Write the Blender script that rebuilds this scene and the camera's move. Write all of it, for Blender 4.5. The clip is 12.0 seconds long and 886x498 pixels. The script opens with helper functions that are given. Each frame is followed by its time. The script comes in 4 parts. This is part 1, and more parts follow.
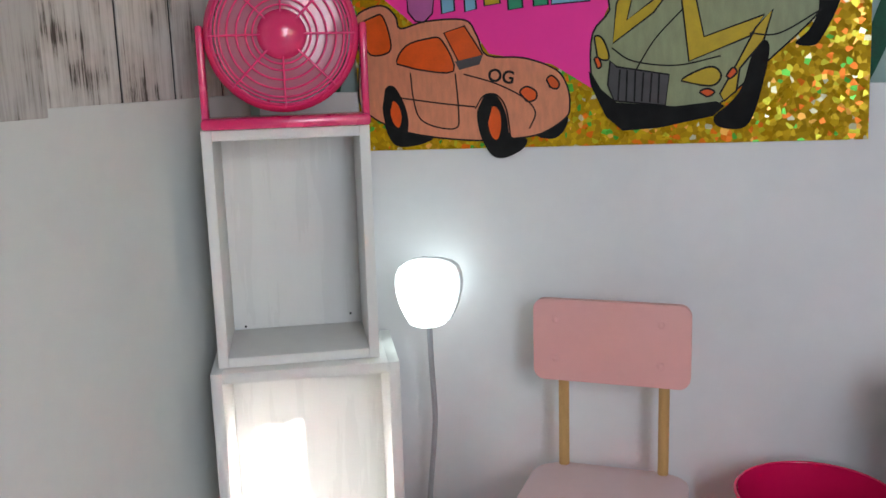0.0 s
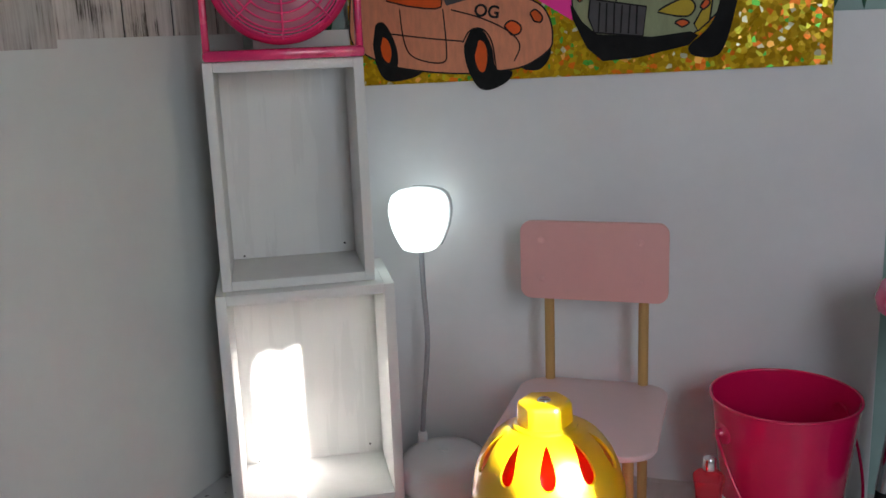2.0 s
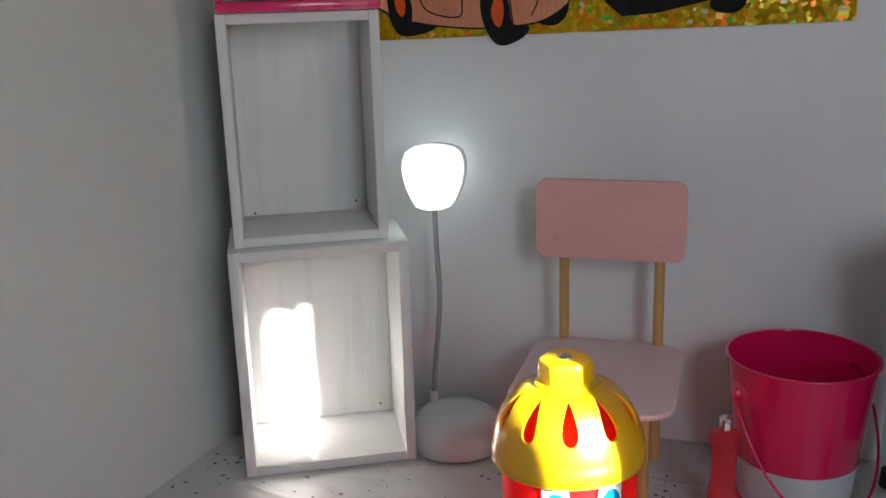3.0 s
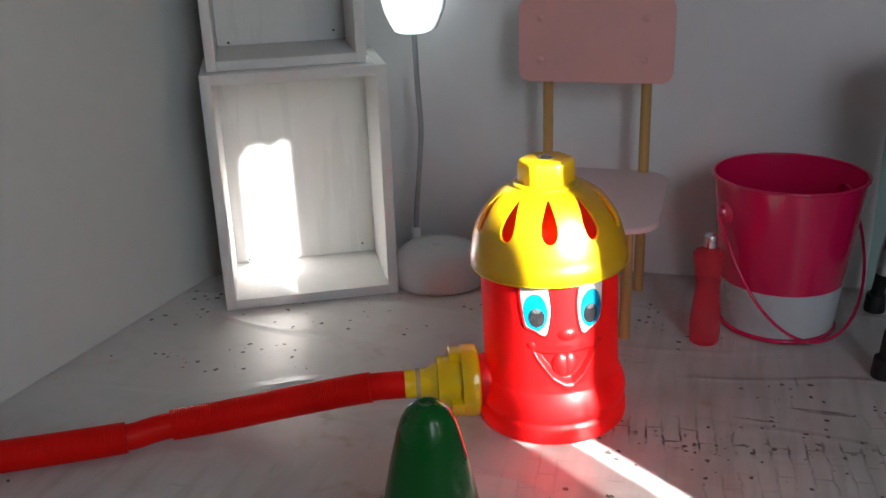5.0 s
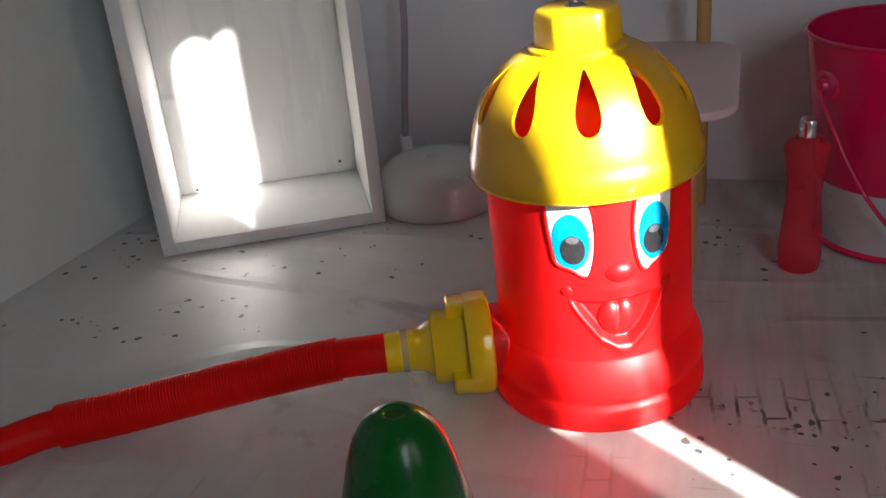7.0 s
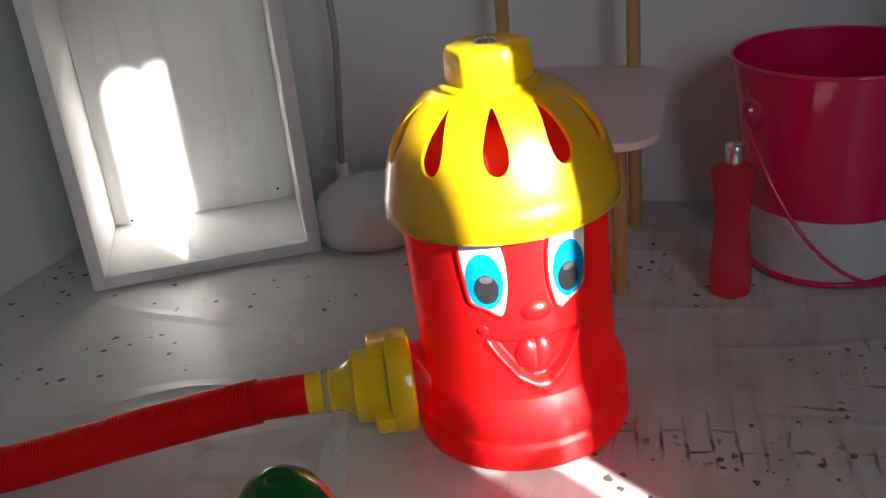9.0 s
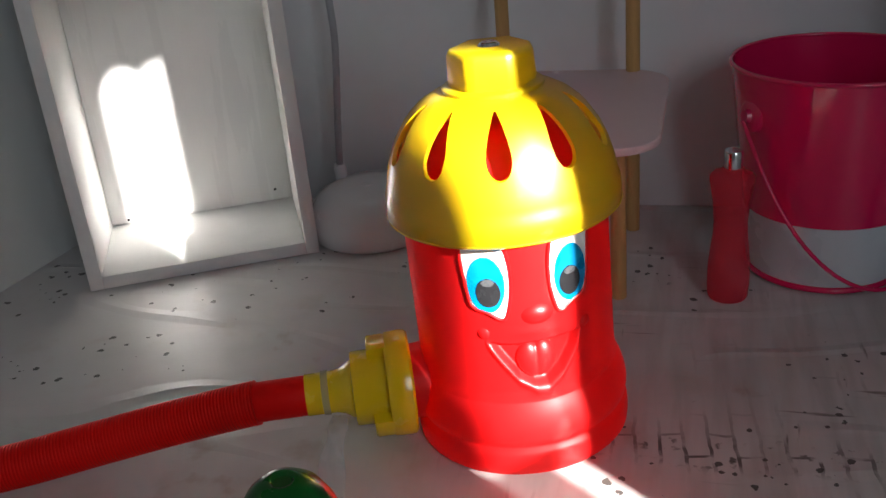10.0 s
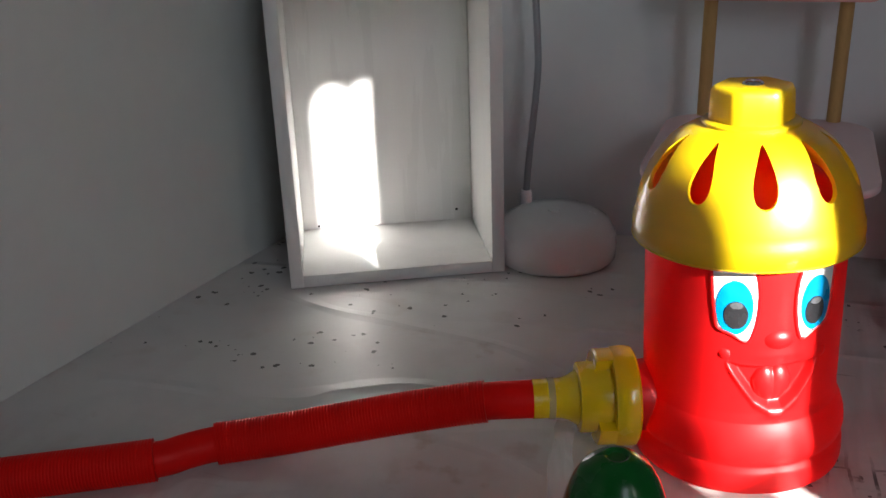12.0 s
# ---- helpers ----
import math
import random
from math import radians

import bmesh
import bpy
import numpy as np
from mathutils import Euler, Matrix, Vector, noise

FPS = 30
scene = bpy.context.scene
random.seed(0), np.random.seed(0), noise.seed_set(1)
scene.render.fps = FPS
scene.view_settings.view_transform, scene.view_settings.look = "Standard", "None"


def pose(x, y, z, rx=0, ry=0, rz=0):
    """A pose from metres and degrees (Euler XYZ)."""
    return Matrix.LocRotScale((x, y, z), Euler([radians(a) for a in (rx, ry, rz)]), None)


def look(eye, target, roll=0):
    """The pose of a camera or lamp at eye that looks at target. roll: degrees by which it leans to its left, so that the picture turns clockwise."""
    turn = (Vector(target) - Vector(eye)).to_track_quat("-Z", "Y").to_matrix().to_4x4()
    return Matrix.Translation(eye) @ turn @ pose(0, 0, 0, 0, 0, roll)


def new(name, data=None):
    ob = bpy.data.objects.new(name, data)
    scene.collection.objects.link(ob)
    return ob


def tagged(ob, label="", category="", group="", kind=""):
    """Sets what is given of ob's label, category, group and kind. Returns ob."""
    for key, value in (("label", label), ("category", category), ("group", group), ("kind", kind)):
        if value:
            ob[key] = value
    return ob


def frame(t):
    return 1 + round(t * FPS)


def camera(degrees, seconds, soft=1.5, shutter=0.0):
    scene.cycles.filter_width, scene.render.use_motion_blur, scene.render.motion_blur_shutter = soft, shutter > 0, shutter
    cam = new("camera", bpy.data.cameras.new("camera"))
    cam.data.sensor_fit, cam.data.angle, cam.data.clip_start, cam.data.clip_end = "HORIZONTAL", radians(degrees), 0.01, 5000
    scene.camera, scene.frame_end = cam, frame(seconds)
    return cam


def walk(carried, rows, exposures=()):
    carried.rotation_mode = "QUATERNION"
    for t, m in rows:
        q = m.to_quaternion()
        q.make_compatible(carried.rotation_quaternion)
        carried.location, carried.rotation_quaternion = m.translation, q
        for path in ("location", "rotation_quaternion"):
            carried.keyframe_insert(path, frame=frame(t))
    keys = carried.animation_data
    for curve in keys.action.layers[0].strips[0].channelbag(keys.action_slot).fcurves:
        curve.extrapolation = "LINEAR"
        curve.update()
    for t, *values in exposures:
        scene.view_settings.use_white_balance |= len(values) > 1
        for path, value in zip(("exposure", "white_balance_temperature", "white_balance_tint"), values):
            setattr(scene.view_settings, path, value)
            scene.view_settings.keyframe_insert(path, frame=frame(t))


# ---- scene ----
cam = camera(50.0, 12.0)
PATH = [
    (0, (0.0371, -0.0033, 0.6289), (-0.6153, 1.8464, 0.2378), -1.72),
    (0.5, (0.0483, -0.0434, 0.6152), (-0.5873, 1.8062, 0.1967), -0.93),
    (1, (0.0410, -0.0662, 0.6100), (-0.6079, 1.7759, 0.1791), -1.57),
    (1.5, (0.0228, -0.0693, 0.5840), (-0.5859, 1.7860, 0.1512), -1.81),
    (2, (0.0346, -0.0779, 0.5889), (-0.5574, 1.7781, 0.1364), -2.15),
    (2.5, (0.0297, -0.0751, 0.5815), (-0.5710, 1.7754, 0.1180), -1.89),
    (2.7, (0.0148, -0.0772, 0.5783), (-0.5773, 1.7710, 0.0950), -1.79),
    (4.3, (-0.0023, -0.0626, 0.5505), (-0.5426, 1.7483, -0.1041), -2.17),
    (4.5, (0.0025, -0.0656, 0.5237), (-0.5404, 1.7397, -0.1443), -2.01),
    (5, (0.0187, -0.0743, 0.4760), (-0.5318, 1.7140, -0.2304), -2.01),
    (5.5, (0.0084, -0.0503, 0.4538), (-0.5297, 1.7173, -0.3118), -3.06),
    (6, (-0.0109, 0.0353, 0.4190), (-0.5483, 1.7902, -0.3756), -3.98),
    (6.5, (-0.0340, 0.1243, 0.3735), (-0.6048, 1.8539, -0.4527), -4.70),
    (7, (-0.0385, 0.1762, 0.3646), (-0.6211, 1.8918, -0.4823), -5.61),
    (7.5, (-0.0237, 0.1824, 0.3676), (-0.5987, 1.9025, -0.4755), -5.81),
    (7.7, (-0.0105, 0.1878, 0.3725), (-0.5797, 1.9120, -0.4660), -5.97),
    (9.5, (-0.0082, 0.2011, 0.3752), (-0.5253, 1.9422, -0.4622), -5.70),
    (10, (-0.0136, 0.1994, 0.3763), (-0.5256, 1.9427, -0.4596), -5.29),
    (10.5, (-0.0175, 0.1983, 0.3765), (-0.5303, 1.9434, -0.4552), -4.86),
    (11, (-0.0295, 0.1922, 0.3772), (-0.5704, 1.9369, -0.4372), -4.36),
    (11.5, (-0.0760, 0.1611, 0.3764), (-0.6917, 1.8981, -0.4008), -3.36),
    (12, (-0.1064, 0.1250, 0.3826), (-0.7684, 1.8570, -0.3670), -2.05),
]

EXPOSURES = [(0.0, 4.22), (0.5, 3.82), (1.0, 3.68), (1.5, 3.6), (2.5, 3.5), (4.5, 3.15), (6.0, 2.94), (7.0, 2.80), (9.5, 2.62), (12.0, 2.56)]
walk(cam, [(t, look(eye, target, roll)) for t, eye, target, roll in PATH], EXPOSURES)

# ---- light ----
SUN_DIR = Vector((0.7218, -0.5479, 0.4519)).normalized()
world = bpy.data.worlds.new("sky")
scene.world = world
world.use_nodes = True
wn = world.node_tree.nodes
sky = wn.new("ShaderNodeTexSky")
sky.sky_type, sky.sun_disc = "NISHITA", False
sky.sun_elevation, sky.sun_rotation = radians(26.5), math.atan2(SUN_DIR.x, SUN_DIR.y)
wn["Background"].inputs[1].default_value = 0.1
world.node_tree.links.new(sky.outputs[0], wn["Background"].inputs[0])


def lamp(name, kind, m, power, color, **more):
    data = bpy.data.lights.new(name, kind)
    data.energy, data.color = power, color
    for key, value in more.items():
        setattr(data, key, value)
    ob = new(name, data)
    ob.matrix_world = m
    return ob


lamp("sun", "SUN", look(SUN_DIR * 3, (0, 0, 0)), 5.0, (1.0, 0.97, 0.93), angle=radians(0.5))
# daylight of the window in the right-hand wall, set just inside the added blind
lamp("window_daylight", "AREA", look((0.775, -0.58, 0.82), (-0.55, 0.72, 0.20)), 1.02, (0.82, 0.90, 1.0), shape="RECTANGLE", size=0.56, size_y=0.8)


# ---- materials ----
def mat(name, color, rough=0.5, metal=0.0, var=0.12, scale=30.0, bump=0.0, bump_scale=200.0, alpha_mix=0.0,
        subsurface=0.0, coat=0.0, transmission=0.0, emit=0.0, emit_color=(1, 1, 1), rough_var=0.1, stretch=(1, 1, 1), ior=1.5, translucent=0.0):
    """A surface with tone varied at two scales and a fine relief."""
    m = bpy.data.materials.new(name)
    m.use_nodes = True
    t = m.node_tree
    n, l = t.nodes, t.links
    b = n["Principled BSDF"]
    co = n.new("ShaderNodeTexCoord")
    mp = n.new("ShaderNodeMapping")
    mp.inputs["Scale"].default_value = stretch
    l.new(co.outputs["Object"], mp.inputs[0])
    n1, n2 = n.new("ShaderNodeTexNoise"), n.new("ShaderNodeTexNoise")
    n1.inputs["Scale"].default_value, n2.inputs["Scale"].default_value = scale, scale * 9
    n1.inputs["Detail"].default_value = n2.inputs["Detail"].default_value = 5
    for k in (n1, n2):
        l.new(mp.outputs[0], k.inputs["Vector"])
    add = n.new("ShaderNodeMath")
    add.operation = "MULTIPLY_ADD"
    l.new(n2.outputs["Fac"], add.inputs[0])
    add.inputs[1].default_value = 0.4
    l.new(n1.outputs["Fac"], add.inputs[2])
    ramp = n.new("ShaderNodeMapRange")
    ramp.inputs["From Min"].default_value, ramp.inputs["From Max"].default_value = 0.4, 1.0
    ramp.inputs["To Min"].default_value, ramp.inputs["To Max"].default_value = 1 - var, 1 + var * 0.5
    l.new(add.outputs[0], ramp.inputs["Value"])
    mul = n.new("ShaderNodeVectorMath")
    mul.operation = "SCALE"
    mul.inputs[0].default_value = color
    l.new(ramp.outputs[0], mul.inputs["Scale"])
    l.new(mul.outputs[0], b.inputs["Base Color"])
    rr = n.new("ShaderNodeMapRange")
    rr.inputs["From Min"].default_value, rr.inputs["From Max"].default_value = 0.3, 0.7
    rr.inputs["To Min"].default_value, rr.inputs["To Max"].default_value = max(rough - rough_var, 0.02), min(rough + rough_var, 1)
    l.new(n1.outputs["Fac"], rr.inputs["Value"])
    l.new(rr.outputs[0], b.inputs["Roughness"])
    b.inputs["Metallic"].default_value = metal
    b.inputs["IOR"].default_value = ior
    b.inputs["Coat Weight"].default_value = coat
    b.inputs["Coat Roughness"].default_value = 0.08
    b.inputs["Transmission Weight"].default_value = transmission
    if subsurface:
        b.inputs["Subsurface Weight"].default_value = subsurface
        b.inputs["Subsurface Radius"].default_value = (0.02, 0.008, 0.004)
        b.inputs["Subsurface Scale"].default_value = 0.35
    if emit:
        b.inputs["Emission Color"].default_value = (*emit_color, 1)
        b.inputs["Emission Strength"].default_value = emit
    if translucent:
        tr, mx = n.new("ShaderNodeBsdfTranslucent"), n.new("ShaderNodeMixShader")
        tr.inputs[0].default_value = (*color, 1)
        mx.inputs[0].default_value = translucent
        l.new(b.outputs[0], mx.inputs[1])
        l.new(tr.outputs[0], mx.inputs[2])
        l.new(mx.outputs[0], n["Material Output"].inputs[0])
    if bump:
        n3 = n.new("ShaderNodeTexNoise")
        n3.inputs["Scale"].default_value = bump_scale
        l.new(mp.outputs[0], n3.inputs["Vector"])
        bp = n.new("ShaderNodeBump")
        bp.inputs["Strength"].default_value, bp.inputs["Distance"].default_value = bump, 0.001
        l.new(n3.outputs["Fac"], bp.inputs["Height"])
        l.new(bp.outputs[0], b.inputs["Normal"])
    return m


def shaded(m):
    """The principled node, nodes and links of a material."""
    return m.node_tree.nodes["Principled BSDF"], m.node_tree.nodes, m.node_tree.links


board_white = mat("foam_board", (0.78, 0.78, 0.80), 0.38, var=0.05, scale=6, bump=0.05, bump_scale=60)
# same foam board, darker: the left side's shade is put into its colour
board_shaded = mat("foam_board_shaded", (0.69, 0.70, 0.68), 0.45, var=0.05, scale=6, bump=0.05, bump_scale=60)
crate_white = mat("white_stained_wood", (0.79, 0.785, 0.77), 0.55, var=0.04, scale=10, bump=0.012, bump_scale=40, stretch=(6, 6, 0.7), rough_var=0.06, ior=1.3)
crate_back = mat("white_stained_glossy_ply", (0.79, 0.785, 0.77), 0.30, var=0.03, scale=8, bump=0.03, bump_scale=30, stretch=(6, 6, 0.5), rough_var=0.12, ior=1.45)
room_paint = mat("room_paint", (0.74, 0.72, 0.69), 0.8, var=0.06, scale=3)
ceiling_paint = mat("ceiling_paint", (0.8, 0.8, 0.78), 0.85, var=0.04, scale=3)
red_plastic = mat("red_plastic", (0.90, 0.010, 0.012), 0.36, var=0.04, scale=18, bump=0.02, bump_scale=90, translucent=0.50, coat=0.2, rough_var=0.04, ior=1.6)
red_hose = mat("red_hose_plastic", (0.93, 0.008, 0.006), 0.45, var=0.05, scale=30, ior=1.28, translucent=0.25)
yellow_plastic = mat("yellow_plastic", (0.84, 0.62, 0.004), 0.34, var=0.04, scale=18, coat=0.9, bump=0.02, bump_scale=80, translucent=0.34, rough_var=0.04, ior=1.8)
yellow_solid = mat("thick_yellow_plastic", (0.92, 0.62, 0.006), 0.22, var=0.05, scale=30, coat=0.5)
green_plastic = mat("green_plastic", (0.002, 0.10, 0.012), 0.24, var=0.1, scale=25, coat=0.2, ior=1.35)
pink_plastic = mat("hot_pink_plastic", (0.80, 0.035, 0.17), 0.22, var=0.08, scale=20, coat=0.4, subsurface=0.15)
pink_clear = mat("pink_clear_grille", (0.83, 0.06, 0.22), 0.2, var=0.06, scale=20, coat=0.4)
pink_blade = mat("pink_blade_plastic", (0.85, 0.12, 0.28), 0.2, var=0.06, scale=20, coat=0.4, transmission=0.45)
pink_metal = mat("pink_enamel", (0.72, 0.007, 0.095), 0.16, var=0.06, scale=12, coat=0.6)
bucket_grey = mat("white_enamel_band", (0.62, 0.66, 0.70), 0.3, var=0.08, scale=14)
salmon_paint = mat("salmon_painted_wood", (0.80, 0.42, 0.40), 0.4, var=0.05, scale=12, bump=0.05)
pale_pink = mat("pale_pink_painted_wood", (0.80, 0.57, 0.58), 0.4, var=0.05, scale=12, bump=0.05)
beech = mat("beech_dowel", (0.56, 0.33, 0.12), 0.5, var=0.2, scale=14, stretch=(8, 8, 0.6), bump=0.1)
lamp_white = mat("lamp_white_plastic", (0.86, 0.87, 0.89), 0.2, var=0.03, scale=20, coat=0.5)
lamp_glow = mat("led_diffuser", (0.9, 0.95, 0.95), 0.4, var=0.02, emit=0.15, emit_color=(0.85, 1.0, 0.98))
chrome = mat("chrome", (0.75, 0.76, 0.78), 0.15, metal=1.0, var=0.1, scale=40)
gooseneck = mat("gooseneck_steel", (0.42, 0.43, 0.47), 0.4, metal=0.6, var=0.08, scale=60)
black_rubber = mat("black_rubber", (0.012, 0.012, 0.013), 0.5, var=0.3, scale=40)
ink = mat("black_ink", (0.004, 0.003, 0.003), 0.8, var=0.3, scale=120)
sticker_white = mat("sticker_white", (0.85, 0.86, 0.86), 0.3, var=0.03, scale=40)
sticker_blue = mat("sticker_blue", (0.0, 0.22, 0.47), 0.3, var=0.08, scale=60)
pupil_grey = mat("sticker_grey", (0.08, 0.085, 0.09), 0.3, var=0.1, scale=80)
sticker_black = mat("sticker_black", (0.02, 0.02, 0.022), 0.25, var=0.2, scale=80)
paper_orange = mat("coloured_pencil_orange", (0.72, 0.27, 0.15), 0.7, var=0.22, scale=60, stretch=(3, 3, 0.8))
paper_red = mat("marker_red_orange", (0.78, 0.10, 0.005), 0.5, var=0.2, scale=50)
paper_olive = mat("coloured_pencil_olive", (0.29, 0.32, 0.18), 0.5, var=0.22, scale=50, stretch=(3, 3, 0.8))
paper_mustard = mat("marker_mustard", (0.55, 0.38, 0.012), 0.5, var=0.2, scale=60)
paper_pink = mat("neon_pink_paper", (0.95, 0.035, 0.36), 0.55, var=0.04, scale=20)
paper_grey = mat("pencil_grey", (0.07, 0.065, 0.07), 0.6, var=0.3, scale=80)
paper_black = mat("marker_black", (0.003, 0.003, 0.0035), 0.95, var=0.4, scale=60)
paper_blue = mat("marker_blue", (0.22, 0.50, 0.66), 0.6, var=0.15, scale=60)
paper_green = mat("marker_green", (0.03, 0.33, 0.16), 0.6, var=0.15, scale=60)
paper_purple = mat("marker_purple", (0.50, 0.12, 0.36), 0.6, var=0.15, scale=60)
leaf_green = mat("leaf_print", (0.012, 0.09, 0.05), 0.7, var=0.6, scale=40)
leaf_ground = mat("pale_teal_wallpaper", (0.36, 0.50, 0.47), 0.7, var=0.12, scale=12)
clear_film = mat("clear_film", (0.8, 0.82, 0.84), 0.12, var=0.02)
clear_tape = mat("clear_tape", (0.62, 0.55, 0.34), 0.2, var=0.05)
pink_bottle = mat("pink_translucent_plastic", (0.93, 0.07, 0.12), 0.25, var=0.05)
mask_cloth = mat("mask_cloth", (0.7, 0.7, 0.68), 0.9, var=0.08, scale=40)


sheer = mat("sheer_mask_cloth", (0.7, 0.7, 0.68), 0.9, var=0.08, scale=40)


def see_through(m, share, tint=(1, 1, 1)):
    """Lets a share of the light pass straight through a thin sheet."""
    b, n, l = shaded(m)
    c, x = n.new("ShaderNodeBsdfTransparent"), n.new("ShaderNodeMixShader")
    x.inputs[0].default_value = share
    c.inputs[0].default_value = (*tint, 1)
    l.new(b.outputs[0], x.inputs[1])
    l.new(c.outputs[0], x.inputs[2])
    l.new(x.outputs[0], n["Material Output"].inputs[0])


pink_film = mat("clear_pink_plastic", (0.92, 0.38, 0.52), 0.10, var=0.04, coat=0.6)
see_through(pink_film, 0.62, (1.0, 0.72, 0.80))
see_through(sheer, 0.35)
see_through(clear_film, 0.72)
see_through(clear_tape, 0.45)
see_through(pink_bottle, 0.66, (1.0, 0.50, 0.54))


def plank_mat():
    m = mat("whitewashed_plank", (0.52, 0.46, 0.41), 0.75, var=0.1, scale=10)
    b, n, l = shaded(m)
    co, mp = n.new("ShaderNodeTexCoord"), n.new("ShaderNodeMapping")
    mp.inputs["Scale"].default_value = (75, 75, 3.2)
    info = n.new("ShaderNodeObjectInfo")
    sh = n.new("ShaderNodeVectorMath")
    sh.operation = "ADD"
    l.new(co.outputs["Object"], sh.inputs[0])
    l.new(info.outputs["Random"], sh.inputs[1])
    l.new(sh.outputs[0], mp.inputs[0])
    tx = n.new("ShaderNodeTexNoise")
    tx.inputs["Scale"].default_value, tx.inputs["Detail"].default_value, tx.inputs["Roughness"].default_value = 2.2, 8, 0.68
    l.new(mp.outputs[0], tx.inputs["Vector"])
    cr = n.new("ShaderNodeValToRGB")
    cr.color_ramp.elements[0].position, cr.color_ramp.elements[0].color = 0.32, (0.07, 0.055, 0.045, 1)
    cr.color_ramp.elements[1].position, cr.color_ramp.elements[1].color = 0.58, (0.64, 0.60, 0.57, 1)
    e = cr.color_ramp.elements.new(0.41)
    e.color = (0.47, 0.43, 0.40, 1)
    # weathered patches where the whitewash has worn off
    pa, pr, ps = n.new("ShaderNodeTexNoise"), n.new("ShaderNodeMapRange"), n.new("ShaderNodeMath")
    pa.inputs["Scale"].default_value, pa.inputs["Detail"].default_value = 16, 6
    l.new(sh.outputs[0], pa.inputs["Vector"])
    for key, v in (("From Min", 0.42), ("From Max", 0.66), ("To Min", -0.05), ("To Max", 0.13)):
        pr.inputs[key].default_value = v
    l.new(pa.outputs["Fac"], pr.inputs["Value"])
    ps.operation = "SUBTRACT"
    l.new(tx.outputs["Fac"], ps.inputs[0])
    l.new(pr.outputs[0], ps.inputs[1])
    l.new(ps.outputs[0], cr.inputs[0])
    hue = n.new("ShaderNodeHueSaturation")
    va = n.new("ShaderNodeMapRange")
    va.inputs["To Min"].default_value, va.inputs["To Max"].default_value = 0.8, 1.1
    l.new(info.outputs["Random"], va.inputs["Value"])
    l.new(va.outputs[0], hue.inputs["Value"])
    l.new(cr.outputs[0], hue.inputs["Color"])
    l.new(hue.outputs[0], b.inputs["Base Color"])
    return m


def foil_mat():
    """Gold holographic foil: small facets, each with a hue and a tilt of its own."""
    m = mat("gold_holographic_foil", (0.6, 0.4, 0.05), 0.3, var=0.1)
    b, n, l = shaded(m)
    co = n.new("ShaderNodeTexCoord")
    vo = n.new("ShaderNodeTexVoronoi")
    vo.inputs["Scale"].default_value = 175
    vo.inputs["Randomness"].default_value = 1.0
    l.new(co.outputs["Object"], vo.inputs["Vector"])
    sep = n.new("ShaderNodeSeparateColor")
    l.new(vo.outputs["Color"], sep.inputs[0])
    cr = n.new("ShaderNodeValToRGB")
    stops = [(0.0, (0.46, 0.27, 0.004)), (0.30, (0.55, 0.33, 0.005)), (0.58, (0.66, 0.42, 0.008)), (0.74, (0.85, 0.20, 0.006)),
             (0.82, (0.55, 0.50, 0.02)), (0.88, (0.10, 0.45, 0.04)), (0.92, (0.95, 0.48, 0.08)), (0.97, (0.62, 0.58, 0.36))]
    for k, (p, c) in enumerate(stops):
        e = cr.color_ramp.elements[k] if k < 2 else cr.color_ramp.elements.new(p)
        e.position, e.color = p, (*c, 1)
    cr.color_ramp.interpolation = "CONSTANT"
    l.new(sep.outputs[0], cr.inputs[0])
    l.new(cr.outputs[0], b.inputs["Base Color"])
    b.inputs["Metallic"].default_value = 0.3
    b.inputs["Specular IOR Level"].default_value = 0.25
    nm = n.new("ShaderNodeVectorMath")
    nm.operation = "MULTIPLY_ADD"
    l.new(vo.outputs["Color"], nm.inputs[0])
    nm.inputs[1].default_value, nm.inputs[2].default_value = (0.32, 0.16, 0.32), (-0.16, -0.08, -0.16)
    geo = n.new("ShaderNodeNewGeometry")
    ad = n.new("ShaderNodeVectorMath")
    l.new(geo.outputs["Normal"], ad.inputs[0])
    l.new(nm.outputs[0], ad.inputs[1])
    no = n.new("ShaderNodeVectorMath")
    no.operation = "NORMALIZE"
    l.new(ad.outputs[0], no.inputs[0])
    l.new(no.outputs[0], b.inputs["Normal"])
    return m


